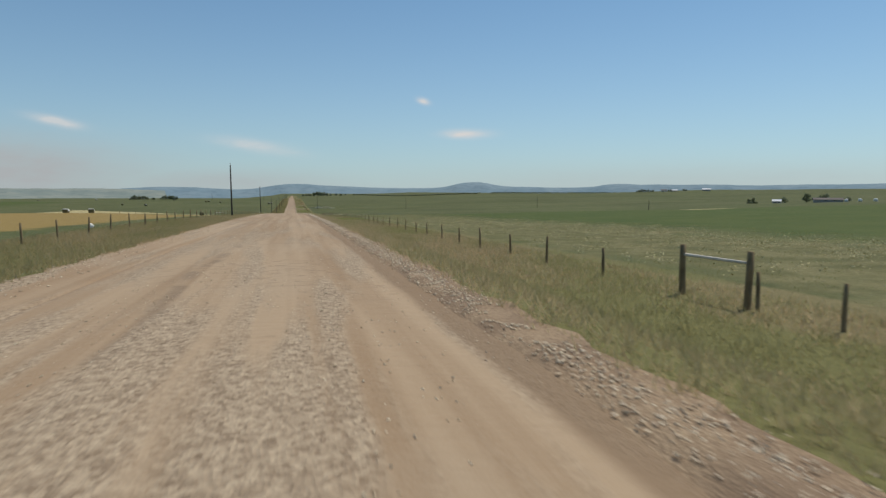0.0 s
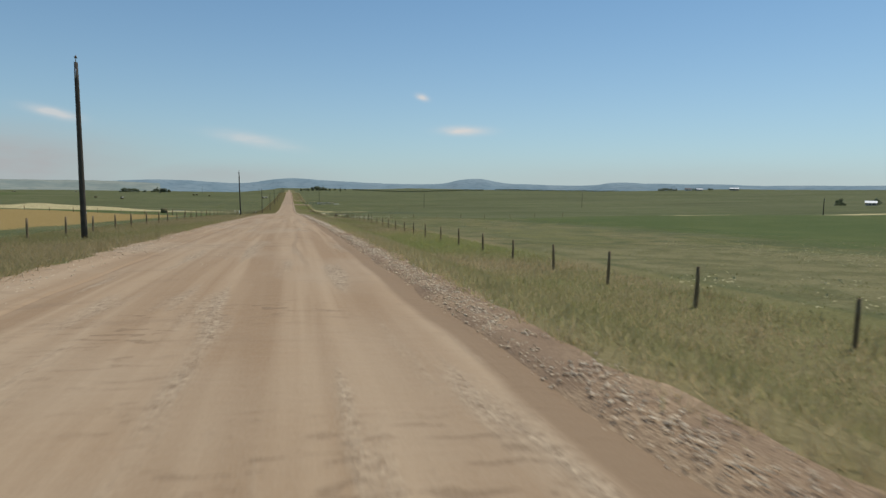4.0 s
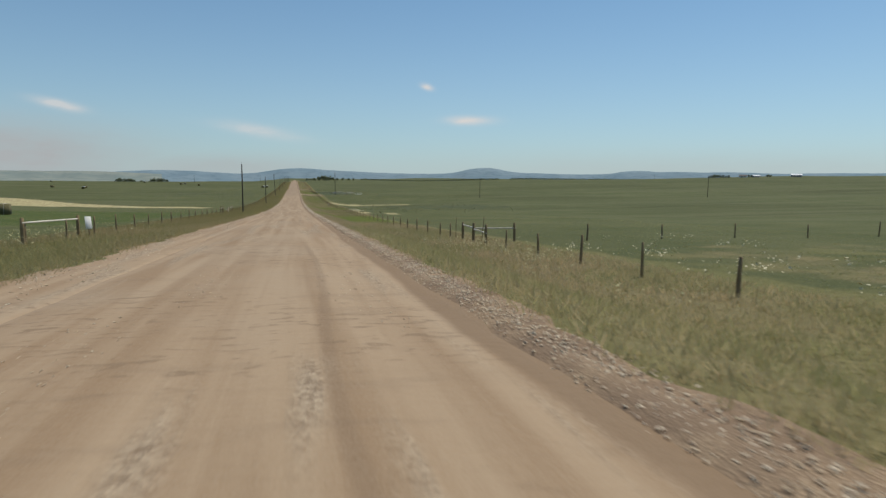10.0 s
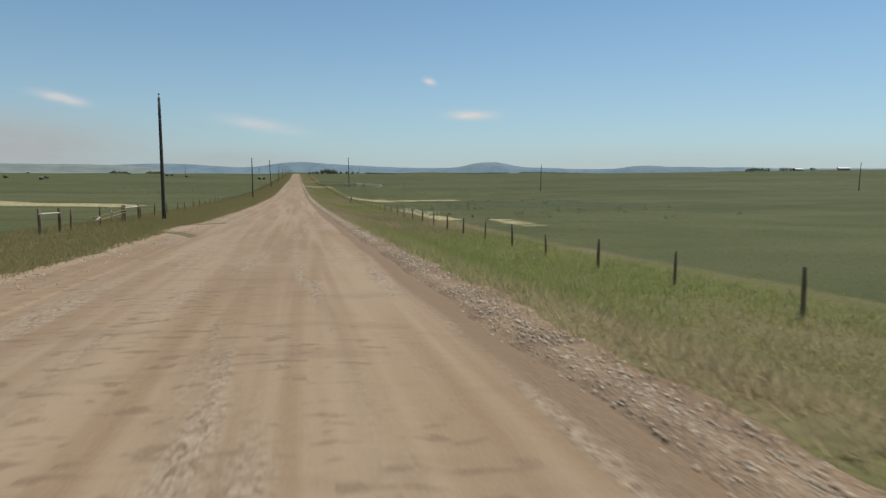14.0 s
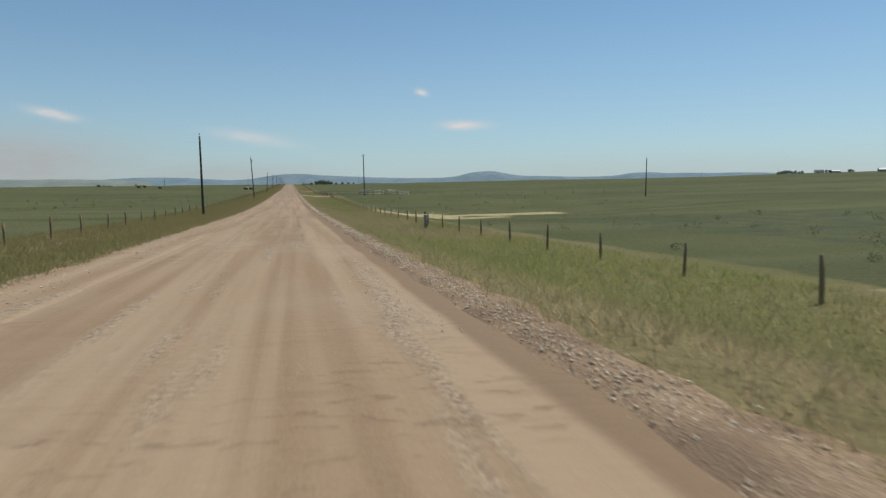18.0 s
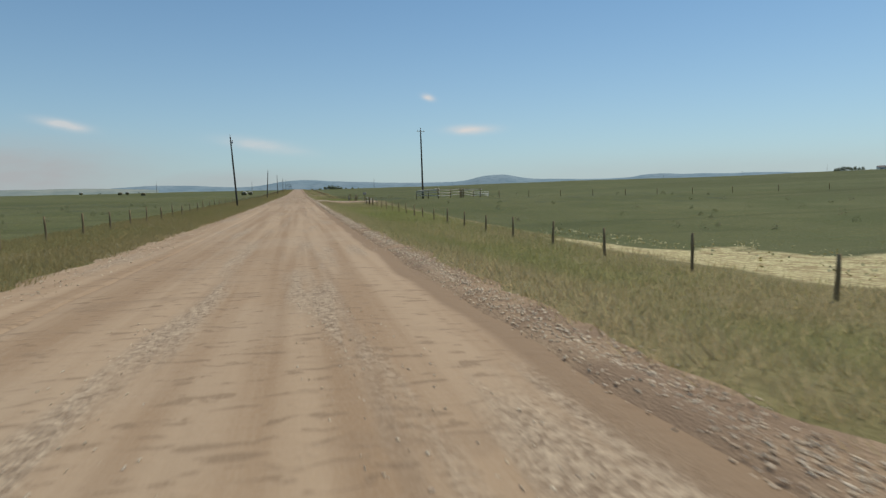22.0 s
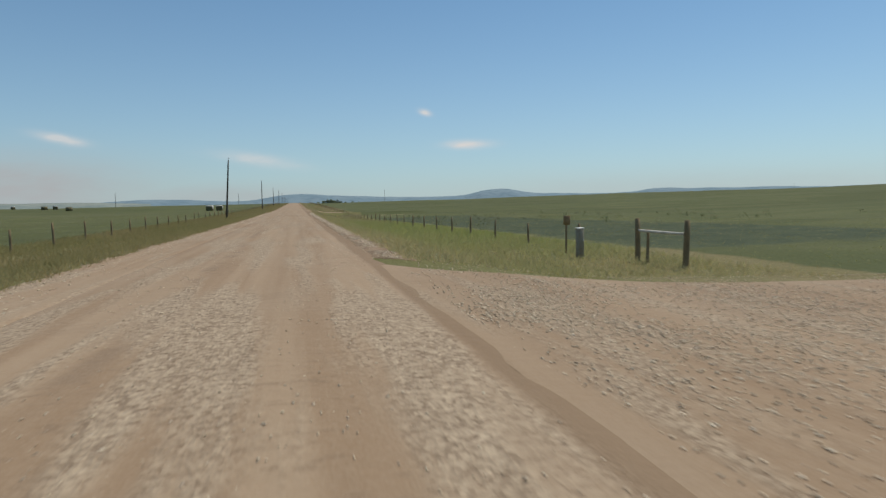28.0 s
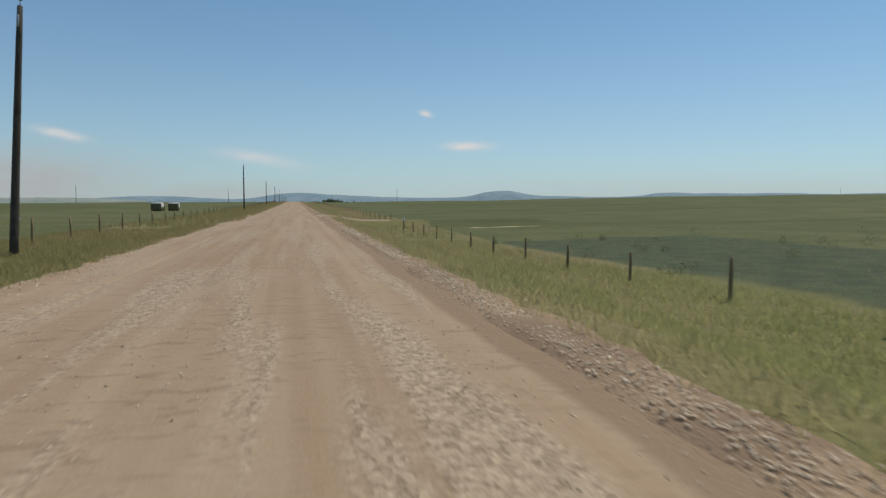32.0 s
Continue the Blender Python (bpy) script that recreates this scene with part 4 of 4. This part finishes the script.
# ---- hay bales ----
def bale_thing():
    """A block of pressed hay with a weathered cover over its top, lapping down one side."""
    b = thing("hay_bale", pose(-30, 749, 0), "square dark hay bale under pale sun-bleached cover", "hay bale", "hay bales in the field")
    rnd = random.Random(31)
    bm = box_bm(1.86, 1.8, 1.55, 0.16, (0, 0, 0.78), 2)
    bmesh.ops.subdivide_edges(bm, edges=[e for e in bm.edges if e.calc_length() > 0.8], cuts=3, use_grid_fill=True)
    for v in bm.verts:
        v.co += Vector((rnd.uniform(-0.035, 0.035), rnd.uniform(-0.035, 0.035), rnd.uniform(-0.03, 0.03)))
    part("body", bm, M_BALE, b)
    wr = box_bm(1.96, 1.90, 0.30, 0.14, (0, 0, 1.48), 2)
    side = box_bm(0.06, 1.2, 0.7, 0.02, (0.955, 0.1, 1.06))
    flap = bpy.data.meshes.new("flap")
    side.to_mesh(flap)
    wr.from_mesh(flap)
    for v in wr.verts:
        v.co += Vector((rnd.uniform(-0.02, 0.02), rnd.uniform(-0.02, 0.02), rnd.uniform(-0.02, 0.02)))
    part("cover", wr, M_WRAP, b, "sun-bleached pale cover sheet")
    return b


bale = bale_thing()
SPOTS = [(-25.6, 749, -8), (-23, 751, 3), (-72, 257, 12), (-82, 262, -6)]
rnd = random.Random(4)
for k, (x, y, a) in enumerate(SPOTS):
    m = pose(x, y, gz(x, y) - 0.04, 0, 0, a)
    if k == 0:
        bale.matrix_basis = m
    else:
        copy_thing(bale, m)
loose = thing("hay_bale", pose(-26.4, 755, gz(-26.4, 755) - 0.04, 0, 0, 20), "dark weathered hay bale without cover", "hay bale", "hay bales in the field")
bm = box_bm(1.86, 1.8, 1.5, 0.09, (0, 0, 0.76), 2)
part("body", bm, M_BALE, loose)
part("cord", box_bm(0.03, 1.86, 1.56, 0.01, (0.4, 0, 0.77)), M_RAIL, loose, "pale binding cord")
FAR_BALES = [(-106, 850, 60), (-103, 854, 100), (-85, 814, 85), (-39, 298, 8)] + [(-rnd.uniform(90, 420), rnd.uniform(640, 1250), rnd.uniform(0, 180)) for _ in range(8)]
for k, (x, y, a) in enumerate(FAR_BALES):
    copy_thing(bale if k % 2 and k != 3 else loose, pose(x, y, gz(x, y) - 0.04, 0, 0, a))

# ---- trees and far farmsteads ----
def leaf_cloud(rnd, blobs, count, size):
    v, f = [], []
    for (cx, cy, cz, r) in blobs:
        for _ in range(count):
            d = Vector((rnd.gauss(0, 1), rnd.gauss(0, 1), rnd.gauss(0, 0.85))).normalized() * r * rnd.random()**0.4
            c = Vector((cx, cy, cz)) + d
            a, b = Vector((rnd.uniform(-1, 1), rnd.uniform(-1, 1), rnd.uniform(-1, 1))).normalized(), Vector((rnd.uniform(-1, 1), rnd.uniform(-1, 1), rnd.uniform(-1, 1))).normalized()
            i = len(v)
            s = size * rnd.uniform(0.6, 1.3)
            v += [c + a * s, c + b * s, c - (a + b) * s * 0.6]
            f.append((i, i + 1, i + 2))
    return v, f


def tree(x, y, tall, label, seed):
    rnd = random.Random(seed)
    t = thing("tree", pose(x, y, gz(x, y) - 0.1, 0, 0, seed * 37 % 360), label, "tree", "far trees")
    part("trunk", log_bm(tall * 0.035, tall * 0.015, tall * 0.6, 8, 5, 0.1, seed, 0.2), M_BARK, t)
    blobs = []
    for k in range(11):
        a, h = k * 2.4 + rnd.uniform(-0.4, 0.4), tall * rnd.uniform(0.16, 0.74)
        d = tall * rnd.uniform(0.08, 0.62) * (1.15 - h / tall)
        end = Vector((d * math.cos(a), d * math.sin(a), h))
        if k < 4:
            part("limb", log_bm(tall * 0.016, tall * 0.006, (end - Vector((0, 0, tall * 0.2))).length, 6, 3, 0.1, seed + k, 0.1), M_BARK, t, at=between((0, 0, tall * 0.2), end))
        blobs.append((end.x, end.y, end.z, tall * rnd.uniform(0.16, 0.27)))
    v, f = leaf_cloud(rnd, blobs, 90, tall * 0.06)
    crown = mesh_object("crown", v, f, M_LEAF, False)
    crown.parent = t
    return t


def building(name, x, y, turn, sx, sy, wall, ridge, roof_mat, wall_mat, label, doors=1):
    z = gz(x, y)
    b = thing(name, pose(x, y, z - 0.2, 0, 0, turn), label, "building", "far farm buildings")
    bm = bmesh.new()
    base = [bm.verts.new(c) for c in ((-sx, -sy, 0), (sx, -sy, 0), (sx, sy, 0), (-sx, sy, 0))]
    eave = [bm.verts.new((v.co.x, v.co.y, wall)) for v in base]
    apex = [bm.verts.new((-sx, 0, ridge - 0.1)), bm.verts.new((sx, 0, ridge - 0.1))]
    for i in range(4):
        bm.faces.new((base[i], base[(i + 1) % 4], eave[(i + 1) % 4], eave[i]))
    bm.faces.new((eave[3], apex[0], eave[0]))
    bm.faces.new((eave[1], apex[1], eave[2]))
    part("wall", bm, wall_mat, b, smooth=False)
    run = math.hypot(sy + 0.5, ridge - wall + 0.3)
    ang = math.degrees(math.atan2(ridge - wall, sy))
    for s in (-1, 1):
        part("roof", box_bm(2 * sx + 0.9, run, 0.14, 0.02), roof_mat, b, at=pose(0, s * sy * 0.53, (wall + ridge) / 2 + 0.02, -s * ang, 0, 0), smooth=False)
    for k in range(doors):
        part("door", box_bm(2.6, 0.1, wall * 0.78, 0.02), M_SIDING, b, at=pose(-sx * 0.45 + k * sx * 0.7, -sy - 0.04, wall * 0.39))
    for k in range(3):
        win = part("window", box_bm(1.2, 0.1, 1.0, 0.02), M_WHITE, b, at=pose(sx * (0.15 + 0.28 * k) * (1 if k else -1), -sy - 0.05, wall * 0.62))
        part("pane", box_bm(1.0, 0.04, 0.8, 0.0), M_PANE, win, at=pose(0, -0.05, 0))
    return b


building("barn", 725, 1002, -35, 7, 4.5, 2.6, 4.4, M_ROOF, M_SIDING, "far barn with white metal roof on the ridge")
building("barn", 681, 1033, -20, 5, 3.5, 2.2, 3.6, M_ROOF, M_SIDING, "far low shed with pale metal roof")
building("farmhouse", 666, 1043, -30, 5, 3.5, 2.6, 4.4, M_ROOF_DARK, M_WHITE, "far white farmhouse among trees", 1)
building("farmhouse", 346, 396, -48, 2.8, 2.4, 2.0, 3.2, M_ROOF, M_SIDING, "far ranch house with pale roof in trees", 1)
building("shed", 371, 376, -40, 9, 4, 2.2, 3.4, M_ROOF_DARK, M_SIDING, "far long shed with dark brown roof", 2)
building("shed", 428, 362, -52, 10, 3, 2.4, 3.4, M_ROOF, M_SIDING, "far long equipment shed with white roof", 3)
for k, (x, y) in enumerate(((389, 378), (396, 373), (404, 368))):
    tk = thing("stock_tank", pose(x, y, gz(x, y) - 0.05, 0, 0, 30 * k), "far white upright farm tank on grass", "tank", "farm tanks")
    part("shell", log_bm(1.3, 1.3, 2.0, 16, 2, 0.0, k, 0.5), M_WHITE, tk)
    part("hatch", log_bm(0.3, 0.3, 0.14, 10, 1, 0.0, k, 0.3), M_IRON, tk, "small steel hatch", at=pose(0, 0, 2.25))

TREES = [(626 + 3.4 * k, 1069 - 2.2 * k, (4.2, 5.4, 6.2, 5.8, 5.0, 5.6, 4.4, 4.8)[k]) for k in range(8)]
TREES += [(672, 1038, 4.6), (676, 1037, 4.2), (694, 1024, 4.8), (699, 1024, 4.0)]
TREES += [(335, 407, 5.2), (358, 403, 5.6), (382, 407, 7.4), (392, 401, 8.0), (326, 401, 4.2), (409, 396, 4.8)]
TREES += [(-476, 2112, 14), (-466, 2106, 17), (-456, 2115, 16), (-446, 2108, 14), (-437, 2112, 15), (-415, 2110, 9.5), (-390, 2114, 14), (-380, 2106, 17), (-370, 2112, 17), (-360, 2108, 16), (-350, 2114, 13)]
TREES += [(38, 2290, 10.4), (50, 2302, 9.3), (62, 2300, 11.6), (76, 2308, 15.1), (88, 2310, 18.6), (98, 2295, 19.7), (110, 2305, 17.4), (120, 2296, 12.8), (134, 2300, 10.4), (152, 2290, 10.4), (171, 2300, 9.3), (188, 2310, 8.1)]
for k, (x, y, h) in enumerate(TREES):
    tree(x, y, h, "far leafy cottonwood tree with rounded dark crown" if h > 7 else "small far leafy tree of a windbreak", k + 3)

rnd = random.Random(12)
blobs = []
for k in range(760):
    t = k / 759
    x = 240 + 1450 * t + rnd.uniform(-4, 4)
    if 0.34 < t < 0.37:
        continue
    y = 2560 - 330 * t
    blobs.append((x, y, gz(x, y) + rnd.uniform(1.6, 4.2), rnd.uniform(2.4, 4.0)))
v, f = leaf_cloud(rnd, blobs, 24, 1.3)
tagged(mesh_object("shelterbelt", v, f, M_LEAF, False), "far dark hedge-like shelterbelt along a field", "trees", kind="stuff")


# ---- ground cover: grasses, weeds, flowers, sage and loose stones ----
rng = np.random.default_rng(7)


def blades(name, x, y, count, low, high, width, material, label, category, spread=0.08, droop=1.4):
    """Tufts of narrow grass blades at the given places."""
    n = len(x)
    x = np.repeat(x, count) + rng.normal(0, spread, n * count)
    y = np.repeat(y, count) + rng.normal(0, spread, n * count)
    z = land(x, y) - 0.02
    h = rng.uniform(low, high, n * count)
    a, lean = rng.uniform(0, 2 * np.pi, n * count), rng.uniform(0.05, droop, n * count) * h
    b = rng.uniform(0, 2 * np.pi, n * count)
    w = width * rng.uniform(0.6, 1.4, n * count)
    root = np.stack([x, y, z], -1)
    side = np.stack([np.cos(b) * w, np.sin(b) * w, 0 * w], -1)
    tip = root + np.stack([np.cos(a) * lean, np.sin(a) * lean, h], -1)
    v = np.stack([root - side, root + side, tip], 1).reshape(-1, 3)
    f = np.arange(len(v)).reshape(-1, 3)
    return tagged(mesh_object(name, v, f, material, False), label, category, kind="stuff")


def strew(x0, x1, y0, y1, per_m2):
    n = int((x1 - x0) * (y1 - y0) * per_m2)
    x, y = rng.uniform(x0, x1, n), rng.uniform(y0, y1, n)
    keep = lane_share(x, y) < 0.35
    x, y = x[keep], y[keep]
    lump = 0.5 + 0.5 * rolls(x, y, 1.1, 8.8)
    bare = ((x < -21) & (y > 54) & (y < 246 - 0.9 * (x + 36))) | ((x < -22) & (y > 370 + 0.62 * (-x - 30)) & (y < 384 + 0.62 * (-x - 30) + 0.72 * np.maximum(-x - 42, 0))) | ((x > 12.2) & (x < 46) & (np.abs(y - 453) < 9.5) & (rng.uniform(0, 1, len(x)) < 0.8))
    keep = (rng.uniform(0, 1, len(x)) < 0.55 + 0.45 * lump) & ~bare
    return x[keep], y[keep]


EDGE_R, EDGE_L = ROAD_MID + ROAD_HALF, ROAD_MID - ROAD_HALF
xa, ya = strew(EDGE_R + 0.68, 13.5, -6, 668, 36)
blades("verge_grass", xa, ya, 4, 0.10, 0.30, 0.010, M_VERGE, "tall green and straw-coloured roadside grass", "grass")
xa, ya = strew(-14.5, EDGE_L - 1.4, -6, 668, 36)
blades("verge_grass", xa, ya, 4, 0.10, 0.30, 0.010, M_VERGE, "tall green and straw-coloured roadside grass", "grass")
xa, ya = strew(13.5, 46, -6, 680, 1.6)
blades("pasture_grass", xa, ya, 5, 0.04, 0.11, 0.02, M_PASTURE, "rough green pasture grass in tufts", "grass", 0.25, 3.0)
xa, ya = strew(-50, -14.5, 0, 690, 1.4)
blades("pasture_grass", xa, ya, 5, 0.04, 0.11, 0.02, M_PASTURE, "rough green pasture grass in tufts", "grass", 0.25, 3.0)
for x0, x1 in ((-14.5, EDGE_L - 0.8), (EDGE_R + 0.9, 14)):
    xa, ya = strew(x0, x1, 672, 1080, 3.0)
    blades("verge_grass", xa, ya, 4, 0.2, 0.5, 0.03, M_VERGE, "tall roadside grass farther along the road", "grass", 0.2)


def flowers(places, label, material=M_FLOWER, clump=0.15, head=(0.012, 0.030)):
    vv = []
    for (x0, x1, y0, y1, per) in places:
        x, y = strew(x0, x1, y0, y1, per)
        lump = rolls(x, y, 1.6, 3.9) + 0.6 * rolls(x, y, 5.0, 1.2)
        keep = lump > clump
        x, y = np.repeat(x[keep], 5), np.repeat(y[keep], 5)
        x, y = x + rng.normal(0, 0.12, len(x)), y + rng.normal(0, 0.12, len(x))
        z = land(x, y) + rng.uniform(0.22, 0.6, len(x))
        c = np.stack([x, y, z], -1)
        a = rng.normal(0, 1, (len(x), 3))
        a[:, 2] *= 0.4
        a /= np.linalg.norm(a, axis=1)[:, None]
        b = np.cross(a, rng.normal(0, 1, (len(x), 3)) + np.array([0, 0, 2.0]))
        b /= np.linalg.norm(b, axis=1)[:, None]
        s = rng.uniform(*head, (len(x), 1))
        vv.append(np.stack([c - a * s - b * s, c + a * s - b * s, c + a * s * 0.8 + b * s, c - a * s * 0.8 + b * s], 1).reshape(-1, 3))
    v = np.concatenate(vv)
    return tagged(mesh_object("wild_flowers", v, np.arange(len(v)).reshape(-1, 4), material, False), label, "flowers", kind="stuff")


flowers(((14, 34, 18, 78, 2.2), (12.5, 25, 60, 100, 1.6)), "pale cream wildflowers in rough grass", head=(0.015, 0.04))
flowers(((21, 33, 4, 72, 6.0), (23, 33, 72, 118, 4.5)), "belt of pale yellow wildflowers along green crop", clump=-0.1, head=(0.010, 0.024))
flowers(((12.0, 24, 203, 238, 1.6), (12.0, 16, 196, 214, 4.0)), "white wildflowers in patches behind the fence", M_FLOWER_WHITE, 0.42, (0.016, 0.045))
flowers(((6.2, 11.2, 224, 237, 9.0), (-14.5, -10.5, 226, 254, 6.0)), "cream flower heads in dry roadside grass", M_FLOWER, 0.1, (0.012, 0.034))
flowers(((12.6, 14.8, 345, 361, 9.0), (13.0, 18.0, 346.5, 350, 5.0)), "pale bleached flowers along the fence line", M_FLOWER_WHITE, 0.25, (0.02, 0.05))
flowers(((12.8, 25, 442, 464, 4.0), (22, 46, 447, 460, 2.0)), "dense pale yellow-white wildflowers in a hollow", clump=0.0, head=(0.02, 0.05))
flowers(((12.0, 13.7, 460.6, 462.8, 14.0), (12.3, 13.8, 456.6, 458.6, 14.0), (-9, -6, 480, 500, 1.5), (5.5, 9, 210, 232, 1.2)), "thin yellow-white roadside flowers")


def shrubs(name, places, size, material, label):
    rr = random.Random(51)
    blobs = []
    for (x0, x1, y0, y1, n) in places:
        for _ in range(n):
            x, y, s = rr.uniform(x0, x1), rr.uniform(y0, y1), size * rr.uniform(0.6, 1.4)
            blobs.append((x, y, gz(x, y) + s * 0.5, s))
    v, f = leaf_cloud(rr, blobs, 60, size * 0.16)
    return tagged(mesh_object(name, v, f, material, False), label, "shrubs", kind="stuff")


shrubs("sage_brush", ((14, 60, 590, 668, 70), (16, 60, 330, 420, 60), (18, 70, 470, 530, 40), (-60, -18, 470, 560, 40)), 0.42, M_SAGE, "low grey-green sage brush in pasture")
shrubs("roadside_bush", ((4.0, 4.5, 466.5, 471.5, 4), (6, 8.5, 185, 192, 5), (-8, -6, 60, 130, 9), (3.9, 4.4, 588, 610, 6), (-6.5, -5.8, 400, 520, 10)), 0.24, M_VERGE, "small green weeds by the gravel edge")


def stones(name, x, y, z, low, high, label):
    n = len(x)
    s = rng.uniform(low, high, n)
    dirs = np.array([(1, 0, 0), (0, 1, 0), (-1, 0, 0), (0, -1, 0), (0, 0, 1), (0, 0, -1)], float)
    v = dirs[None] * s[:, None, None] * rng.uniform(0.55, 1.2, (n, 6, 1)) + rng.normal(0, 0.18, (n, 6, 3)) * s[:, None, None]
    v[:, :, 2] *= 0.6
    v += np.stack([x, y, z + s * 0.35], -1)[:, None, :]
    f = np.array([(0, 1, 4), (1, 2, 4), (2, 3, 4), (3, 0, 4), (1, 0, 5), (2, 1, 5), (3, 2, 5), (0, 3, 5)])
    f = (f[None] + 6 * np.arange(n)[:, None, None]).reshape(-1, 3)
    return tagged(mesh_object(name, v.reshape(-1, 3), f, M_STONE, False), label, "stones", kind="stuff")


n = 100000
x, y = EDGE_R + 0.36 + 0.20 * rng.normal(0, 1, n), rng.uniform(-4, 660, n)
keep = (rolls(x * 0.4, y, 2.4, 7.1) + 0.6 * rolls(x, y, 0.5, 2.2) > -0.75) & (lane_share(x, y) < 0.4)
x, y = x[keep], y[keep]
stones("gravel_stones", x, y, land(x, y) + 0.035, 0.010, 0.030, "loose pale crushed stones along the road edge")
n = 15000
x, y = EDGE_L - 0.95 + 0.35 * rng.normal(0, 1, n), rng.uniform(-4, 660, n)
stones("gravel_stones", x, y, land(x, y) + 0.02, 0.010, 0.034, "loose pale crushed stones along the road edge")
n = 60000
x, y = rng.uniform(EDGE_L + 0.2, EDGE_R - 0.2, n), rng.uniform(-4, 640, n)
keep = (rolls(x * 6, y, 6.0, 2.6) + 0.5 * rolls(x, y, 25, 5.0) + 0.7 * ((y < 60) | (y > 520))) > 0.35
x, y = x[keep], y[keep]
stones("road_stones", x, y, road_z(x, y), 0.006, 0.021, "scattered pebbles on the gravel road")
n = 30000
x = rng.uniform(EDGE_R - 0.3, 14, n)
y = 551.5 - lane_bend(x, 551.0) + rng.normal(0, 3.2, n)
keep = rolls(x, y, 1.4, 3.7) + rng.normal(0, 0.5, n) > -0.1
x, y = x[keep], y[keep]
stones("lane_stones", x, y, land(x, y) + 0.03, 0.008, 0.026, "pebbles on the gravel turn-off")
